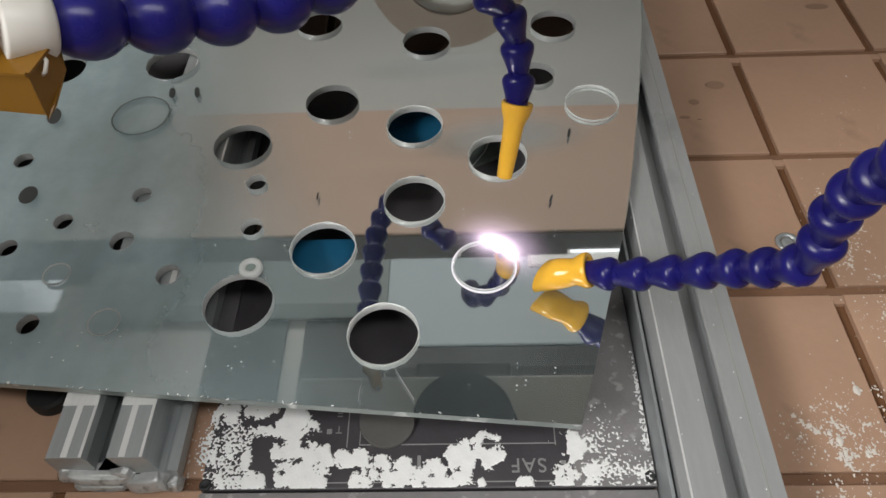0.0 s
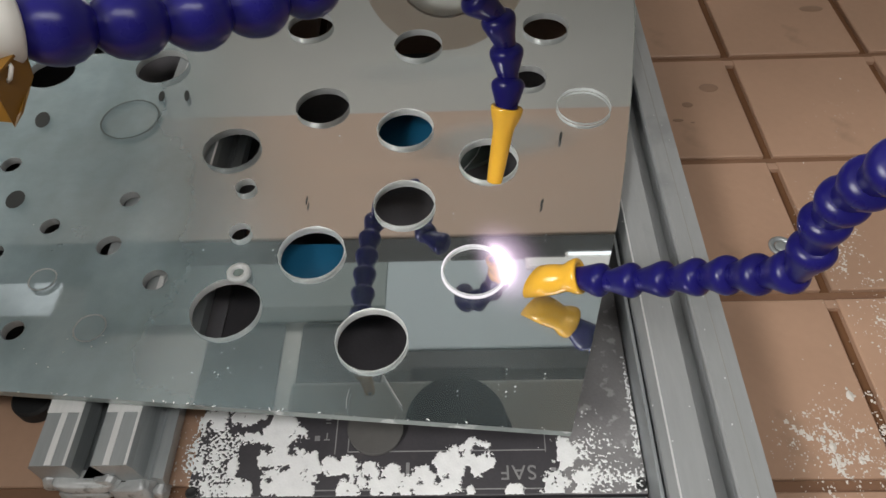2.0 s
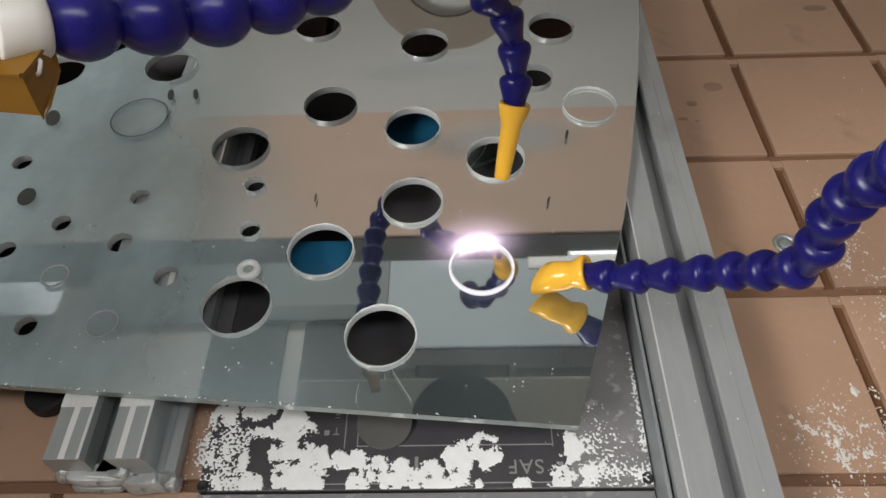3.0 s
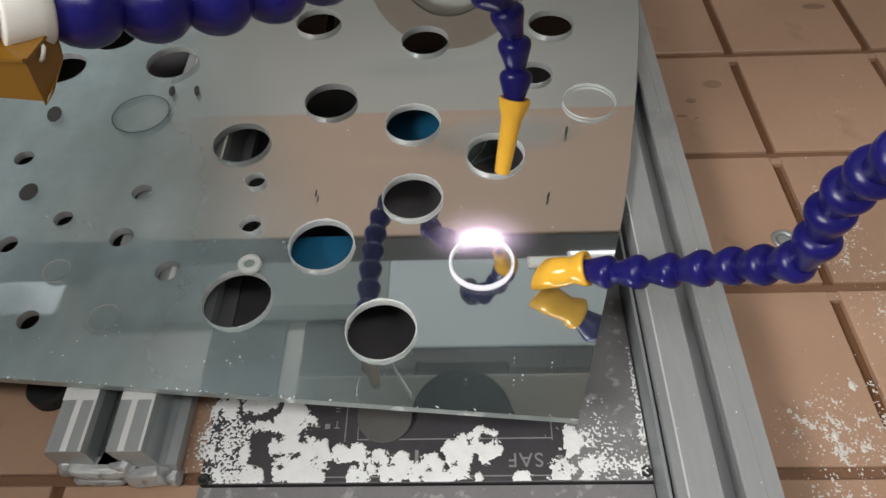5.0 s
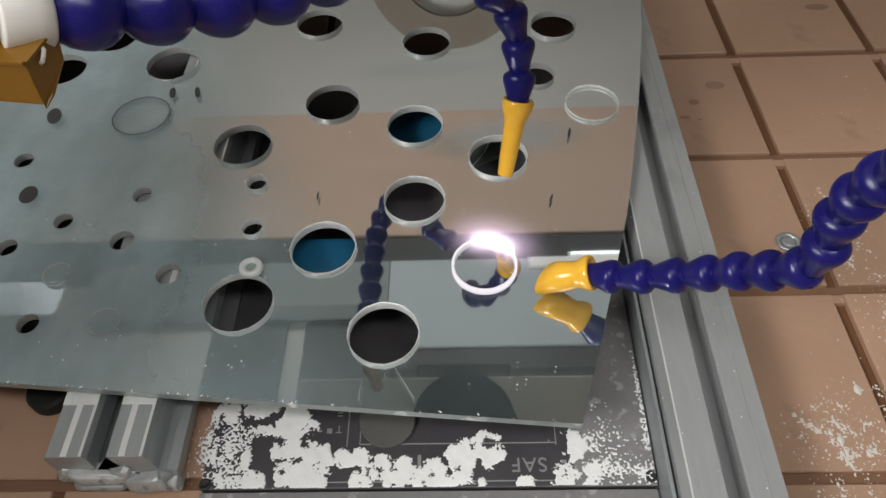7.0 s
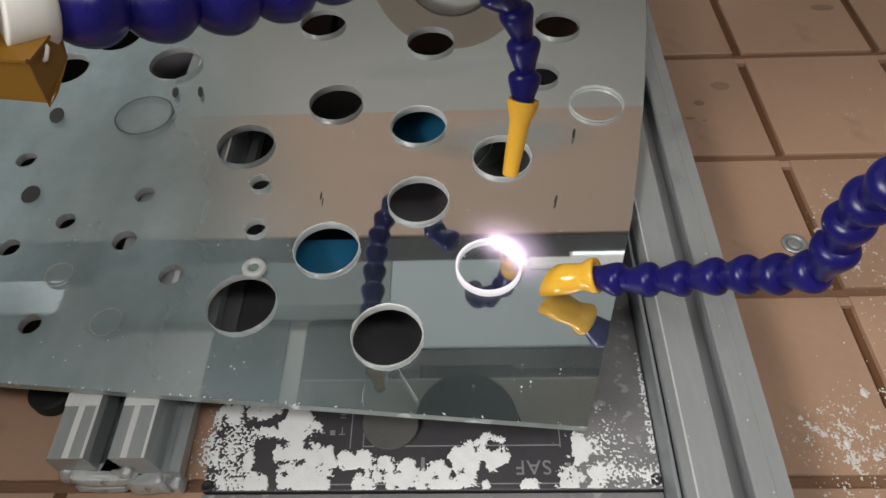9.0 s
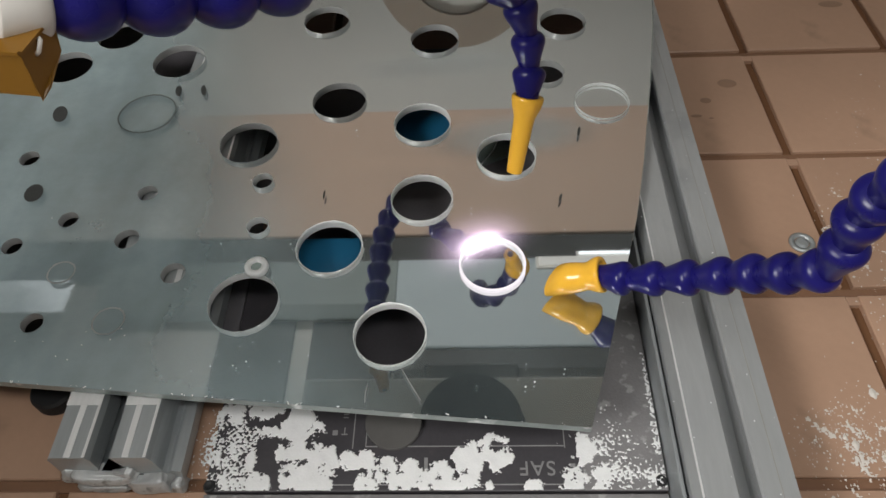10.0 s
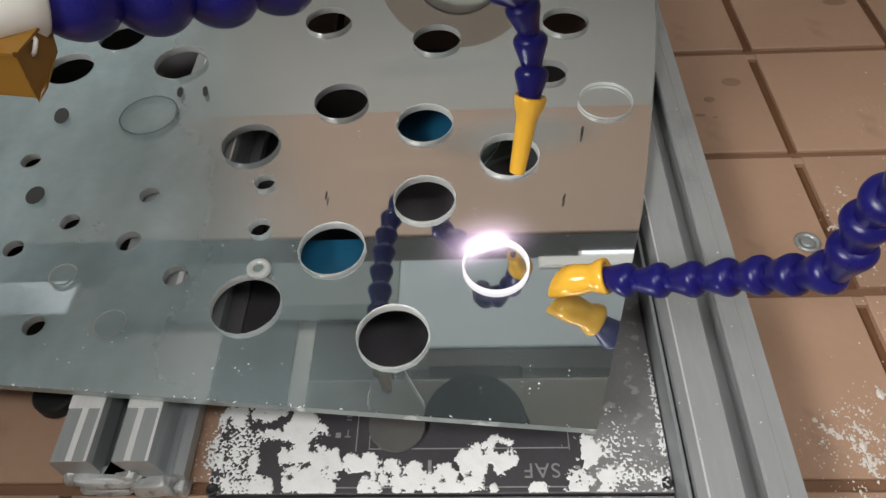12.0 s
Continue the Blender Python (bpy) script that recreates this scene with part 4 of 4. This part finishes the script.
BACK_POINTS = [(-0.0865, 0.319, 0.215), (-0.0921, 0.353, 0.217), (-0.0956, 0.4, 0.22), (-0.0958, 0.4505, 0.222), (-0.0922, 0.5025, 0.225), (-0.0774, 0.546, 0.228), (-0.0538, 0.5626, 0.228), (-0.0395, 0.5449, 0.228), (-0.0402, 0.5149, 0.227), (-0.0373, 0.4916, 0.226), (-0.0204, 0.4772, 0.225), (0.0031, 0.463, 0.224)]
BACK_SCALE = 1.25
MANIFOLD = pose(-0.0955, 0.1264, 0.2491, 0, 0, -8)
DUCT_AT = (-0.02, 1.12, 0.285)

TOP_TIP = (0.0241, 0.3088, 0.0363)
top_hose = hose(TOP_POINTS, "blue jointed coolant hose with a straight yellow nozzle", nozzle=(TOP_TIP, ROUND))
side_hose = hose(SIDE_POINTS, "blue jointed coolant hose with a short yellow nozzle")
base = Vector(SIDE_POINTS[0])
run = (Vector(SIDE_TIP) - base)
bm = lathe([(0.0068, -0.0010), (0.0068, -0.0034), (0.0100, -0.0034), (0.0104, -0.0026), (0.0103, -0.0006), (0.0094, 0.0022), (0.0083, 0.0045), (0.0080, 0.0065), (0.0086, 0.0105), (0.0091, 0.0150), (0.0091, 0.044)], 36)
bm.transform(aim(base, SIDE_TIP))
cut_n = (run.normalized() + Vector((0, 0.70, 0.22))).normalized()
bmesh.ops.bisect_plane(bm, geom=bm.verts[:] + bm.edges[:] + bm.faces[:], plane_co=Vector(SIDE_TIP) - run.normalized() * 0.0022, plane_no=cut_n, clear_outer=True)
rim_edges = [e for e in bm.edges if e.is_boundary]
bmesh.ops.edgeloop_fill(bm, edges=rim_edges)
side_nozzle = part("nozzle", bm, M_YELLOW, side_hose, "yellow plastic nozzle with a slanted mouth", smooth=False)
for f in side_nozzle.data.polygons:
    f.use_smooth = len(f.vertices) == 4
near_hose = hose(NEAR_POINTS, "blue jointed coolant hose on a white fitting", scale=0.87, joint=lobe_mesh(0.87))
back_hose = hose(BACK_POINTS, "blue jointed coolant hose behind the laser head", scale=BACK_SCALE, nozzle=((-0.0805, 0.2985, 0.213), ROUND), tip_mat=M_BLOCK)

# white fitting and yellow manifold that carry the near hose
a, b = Vector(NEAR_POINTS[0]), Vector(NEAR_POINTS[1])
way = (b - a).normalized()
part("fitting", lathe([(0.004, -0.0100), (0.0078, -0.0100), (0.0082, -0.0092), (0.0082, -0.002), (0.0080, 0.0002), (0.0070, 0.0012), (0.004, 0.0012)], 28), M_WHITE, near_hose, "white threaded fitting", smooth=True, m=aim(a, b))
manifold = new("manifold_block")
manifold.matrix_basis = MANIFOLD
bm = extrude_outline([(0.0, 0.0), (0.0030, 0.0003), (0.0115, 0.0040), (0.0140, 0.0115), (0.0, 0.0115)], 0.0, 0.040)
bm.transform(Matrix.Rotation(radians(90), 4, "Z"))
bmesh.ops.bevel(bm, geom=[e for e in bm.edges if e.calc_face_angle(0) > 0.5], offset=0.0007, segments=2, affect="EDGES")
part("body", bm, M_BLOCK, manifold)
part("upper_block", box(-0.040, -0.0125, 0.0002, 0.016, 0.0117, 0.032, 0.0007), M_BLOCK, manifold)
part("bracket", bent_tube([(-0.038, 0.008, 0.014), (-0.12, 0.000, 0.014), (-0.20, -0.035, 0.013), (-0.312, -0.122, 0.010)], 0.0055, 14), M_DARKBEAM, manifold, "dark steel support rod", smooth=True)
part("clip", bent_tube([(-0.0002, 0.0048, 0.0078), (0.0009, 0.0048, 0.0086), (0.0012, 0.0056, 0.0096), (0.0010, 0.0068, 0.0102), (-0.0002, 0.0078, 0.0103)], 0.0005, 8), M_WHITE, manifold, "small white clip", smooth=True)
tagged(manifold, "yellow painted manifold block beside the laser head", "manifold")


column = new("machine_column")
part("post", box(-0.62, -0.40, -0.12, 0.10, BED_Z, 0.40, 0.006), M_HEAD, column)
part("base_flange", box(-0.66, -0.37, -0.16, 0.14, BED_Z, BED_Z + 0.02, 0.003), M_DARKBEAM, column)
tagged(column, "grey steel machine column standing on the bed", "column")


# ---- the laser head over the mirror, seen in its reflection ----
def laser_head():
    ob = new("laser_head")
    ob.location = (-0.005, 0.272, 0.212)
    part("barrel", lathe([(0.034, 0.002), (0.043, 0.002), (0.044, 0.005), (0.044, 0.030), (0.050, 0.034), (0.050, 0.046), (0.034, 0.046)], 56), M_DARK, ob, "black lens barrel", smooth=False)
    part("lens", lathe([(0.0005, 0.006), (0.020, 0.0065), (0.0332, 0.009), (0.0332, 0.016), (0.0005, 0.016)], 48), M_LENS, ob, "coated dark lens", smooth=True)
    part("housing", box(-0.16, 0.13, -0.05, 0.064, 0.0465, 0.20, 0.004), M_HEAD, ob)
    part("cover", box(-0.155, 0.125, -0.045, 0.059, 0.2005, 0.24, 0.003), M_WALL, ob)
    part("arm", box(-0.05, 0.05, 0.0645, 0.11, 0.10, 1.30, 0.004), M_DARKBEAM, ob, "dark upright arm")
    tagged(ob, "grey laser head with a dark round lens above the mirror", "laser head")


laser_head()


# round hanging fixture added to give the round reflection in the mirror's far part
def duct():
    ob = new("round_fixture")
    ob.matrix_basis = look(DUCT_AT, (DUCT_AT[0], 0.40, 0.0))
    part("flange", lathe([(0.085, 0.0), (0.14, 0.0), (0.142, 0.01), (0.142, 0.05), (0.085, 0.05)], 48, closed=True), M_DUCT, ob)
    part("inlet", lathe([(0.0005, 0.012), (0.084, 0.012), (0.084, 0.05), (0.0005, 0.05)], 40), M_WALL, ob, "pale round disc")
    up = ob.matrix_basis.inverted()
    x, y, z = DUCT_AT
    part("pipe", bent_tube([(0, 0, 0.045), (0, 0, 0.10), up @ Vector((x, y + 0.30, z + 0.02)), up @ Vector((x, 4.41, z + 0.02))], 0.07, 24), M_HEAD, ob, smooth=True)
    tagged(ob, "brown round fixture with a pale disc, added for its reflection", "duct")


duct()

# ---- the glowing cut and its plasma ----
cut = part("cut_ring", lathe([(R - 0.0005, -0.005), (R + 0.0005, -0.005), (R + 0.0005, 0.0), (R - 0.0005, 0.0)], 72, closed=True), M_CUT)
tagged(cut, "glowing white ring cut growing in the glass", "cut ring")
ACTIVE = (0.0109, 0.2700)
plasma = new("plasma_spark")


def arc_points(span, r, z=0.0, n=28):
    return [(r * math.cos(radians(-span / 2 + span * k / n)), r * math.sin(radians(-span / 2 + span * k / n)), z) for k in range(n + 1)]


def taper(r, p=0.6):
    return lambda s: max(0.0002, r * (4 * s * (1 - s)) ** p)


part("core", bent_tube(arc_points(72, R, 0.0004), taper(0.0016), 10), M_ARC, plasma, "white-hot arc", smooth=True)


def annulus_sector(r0, r1, span, z, nr=8, na=32):
    bm = bmesh.new()
    g = [[bm.verts.new(((r0 + (r1 - r0) * i / nr) * math.cos(radians(span * (k / na - 0.5))), (r0 + (r1 - r0) * i / nr) * math.sin(radians(span * (k / na - 0.5))), z)) for k in range(na + 1)] for i in range(nr + 1)]
    for i in range(nr):
        for k in range(na):
            bm.faces.new((g[i][k], g[i + 1][k], g[i + 1][k + 1], g[i][k + 1]))
    return bm


def curtain(r, z0, z1, span, na=32, nz=6):
    bm = bmesh.new()
    g = [[bm.verts.new((r * math.cos(radians(span * (k / na - 0.5))), r * math.sin(radians(span * (k / na - 0.5))), z0 + (z1 - z0) * i / nz)) for k in range(na + 1)] for i in range(nz + 1)]
    for i in range(nz):
        for k in range(na):
            bm.faces.new((g[i][k], g[i + 1][k], g[i + 1][k + 1], g[i][k + 1]))
    return bm


# glowing layers stand in for the arc's plume and its bloom
part("plume_bloom", annulus_sector(0.0055, 0.036, 130, 0.0030), M_PLUME, plasma, "pink-white glowing plume with its bloom")
part("halo", annulus_sector(0.0, 0.055, 200, 0.0036), M_HALO, plasma, "faint pink bloom added round the arc")
part("curtain", curtain(0.0205, 0.0002, 0.014, 120), M_CURTAIN, plasma, "pink-white glowing plume with its bloom")
rnd = random.Random(3)
for k in range(10):
    a, rr = radians(rnd.uniform(-38, 38)), R + rnd.uniform(0.0008, 0.003)
    p = Vector((rr * math.cos(a), rr * math.sin(a), 0.0005))
    d = Vector((-math.sin(a), math.cos(a), 0.25)) * rnd.uniform(0.002, 0.005)
    part("spark", bent_tube([p, p + d * 0.5, p + d], 0.00012, 5), M_ARC, plasma, "fine white spark")
tagged(plasma, "white-pink plasma arc running round the cut", "plasma")

# worn pieces of the bed last
bed_tiles()

for x, y, w, l in [(0.2142, 0.4908, 0.016, 0.011), (0.1921, 0.4698, 0.009, 0.007), (0.1809, 0.4512, 0.009, 0.004), (0.3337, 0.6008, 0.022, 0.01), (0.1921, 0.4481, 0.004, 0.002)]:
    bm = bmesh.new()
    bmesh.ops.create_uvsphere(bm, u_segments=18, v_segments=6, radius=1, matrix=Matrix.LocRotScale((0, 0, 0.0002), None, (w / 2, l / 2, 0.00025)))
    part("stain", bm, M_STAINBROWN, bed, "dark damp stain", m=Matrix.Translation((x, y, BED_Z)))

# the arc's heading, in degrees, tenth by tenth, over the stretches of the run
SPIN_A = [55, 135, 265, 340, 95, 170, 285, 10, 125, 45, 120, 235, 310, 75, 155, 265, 355, 100, 170, 295, 15, 130, 200, 320, 80, 165, 90, 160, 265, 350, 100, 175, 300]
SPIN_B = [230, 350, 90, 185, 290, 15, 120, 205, 335, 60, 175, 255, 170, 240, 0, 95, 195, 310, 30, 130, 225, 345, 70, 185, 265]
SPIN_C = [215, 290, 45, 135, 250, 10, 225, 15, 80, 185, 270, 35, 115, 210, 300, 75, 140, 260, 0, 95, 215, 280, 50, 275, 40, 115, 225, 325, 70, 155, 260, 25, 110]


def motions():
    total, keys = None, []
    for t0, spin, turns in ((0.0, SPIN_A, 0), (4.8, SPIN_B, 1730), (8.8, SPIN_C, 1750)):
        for k, a in enumerate(spin):
            if total is None:
                total = a
            elif k == 0:
                total += turns
            else:
                d = (a - spin[k - 1]) % 360
                total += d if d < 262 else d - 360
            keys.append((t0 + k / 10, total))
    rows = []
    for f in range(361):
        t = f / 30
        for (ta, a), (tb, b) in zip(keys, keys[1:]):
            if ta <= t + 1e-6 <= tb + 1e-5:
                ang = a + (b - a) * min(1, max(0, (t - ta) / (tb - ta)))
                rows.append((t, pose(*ACTIVE, SILVER_Z + 0.001, 0, 0, ang)))
                break
    walk(plasma, rows)
    walk(cut, [(0.0, pose(*ACTIVE, -0.0022)), (1.5, pose(*ACTIVE, -0.0018)), (3.0, pose(*ACTIVE, -0.0011)), (5.0, pose(*ACTIVE, -0.0006)), (7.0, pose(*ACTIVE, -0.0002)), (9.0, pose(*ACTIVE, 0.0003)), (12.0, pose(*ACTIVE, 0.0006))])

    # the hoses shift a little as the head climbs
    near_drift = [(0, 0.0000, 0.0000, 0.0000), (0.5, 0.0003, 0.0001, 0.0001), (1, 0.0006, 0.0001, 0.0000), (1.5, 0.0012, -0.0001, -0.0001), (2, 0.0008, -0.0003, -0.0002), (2.5, 0.0004, 0.0003, 0.0002), (3, 0.0001, 0.0001, 0.0001), (5, -0.0006, 0.0002, 0.0002), (5.5, -0.0007, 0.0005, 0.0005), (6, -0.0001, 0.0004, 0.0003), (6.5, -0.0002, 0.0002, 0.0002), (7, -0.0005, 0.0008, 0.0007), (9, -0.0005, 0.0011, 0.0009), (9.5, -0.0004, 0.0011, 0.0009), (10, -0.0003, 0.0014, 0.0011), (10.5, -0.0005, 0.0014, 0.0012), (11, -0.0006, 0.0015, 0.0013), (11.5, -0.0007, 0.0017, 0.0014), (12, -0.0006, 0.0015, 0.0012)]
    side_drift = [(0, -0.0001, -0.0000, -0.0000), (0.5, -0.0001, -0.0000, -0.0000), (1, -0.0000, -0.0003, -0.0003), (1.5, 0.0002, -0.0005, -0.0004), (2, 0.0002, -0.0005, -0.0004), (2.5, 0.0005, -0.0005, -0.0004), (3, 0.0006, -0.0006, -0.0005), (5, 0.0009, -0.0012, -0.0010), (5.5, 0.0008, -0.0011, -0.0009), (6, 0.0007, -0.0012, -0.0010), (6.5, 0.0012, -0.0015, -0.0013), (7, 0.0012, -0.0016, -0.0013), (9, 0.0012, -0.0020, -0.0016), (9.5, 0.0014, -0.0019, -0.0016), (10, 0.0015, -0.0020, -0.0017), (10.5, 0.0012, -0.0022, -0.0018), (11, 0.0012, -0.0023, -0.0019), (11.5, 0.0016, -0.0026, -0.0021), (12, 0.0015, -0.0024, -0.0020)]
    top_drift = [(0, 0.0000, 0.0000, -0.0000), (0.5, 0.0000, -0.0001, -0.0001), (1, 0.0002, -0.0001, -0.0001), (1.5, 0.0006, -0.0002, -0.0002), (2, 0.0001, -0.0003, -0.0003), (2.5, 0.0003, -0.0001, -0.0001), (3, 0.0001, 0.0003, 0.0002), (5, 0.0002, 0.0005, 0.0004), (5.5, -0.0001, 0.0005, 0.0004), (6, 0.0002, 0.0007, 0.0006), (6.5, 0.0001, 0.0007, 0.0006), (7, 0.0004, 0.0008, 0.0006), (9, 0.0005, 0.0010, 0.0008), (9.5, 0.0004, 0.0012, 0.0009), (10, 0.0007, 0.0015, 0.0012), (10.5, -0.0000, 0.0012, 0.0010), (11, 0.0001, 0.0015, 0.0012), (11.5, 0.0005, 0.0017, 0.0014), (12, 0.0004, 0.0014, 0.0011)]
    for thing, drift in ((near_hose, near_drift), (manifold, near_drift), (side_hose, side_drift), (top_hose, top_drift)):
        rest = thing.matrix_basis.copy()
        walk(thing, [(t, Matrix.Translation((x, y, z)) @ rest) for t, x, y, z in drift])


motions()
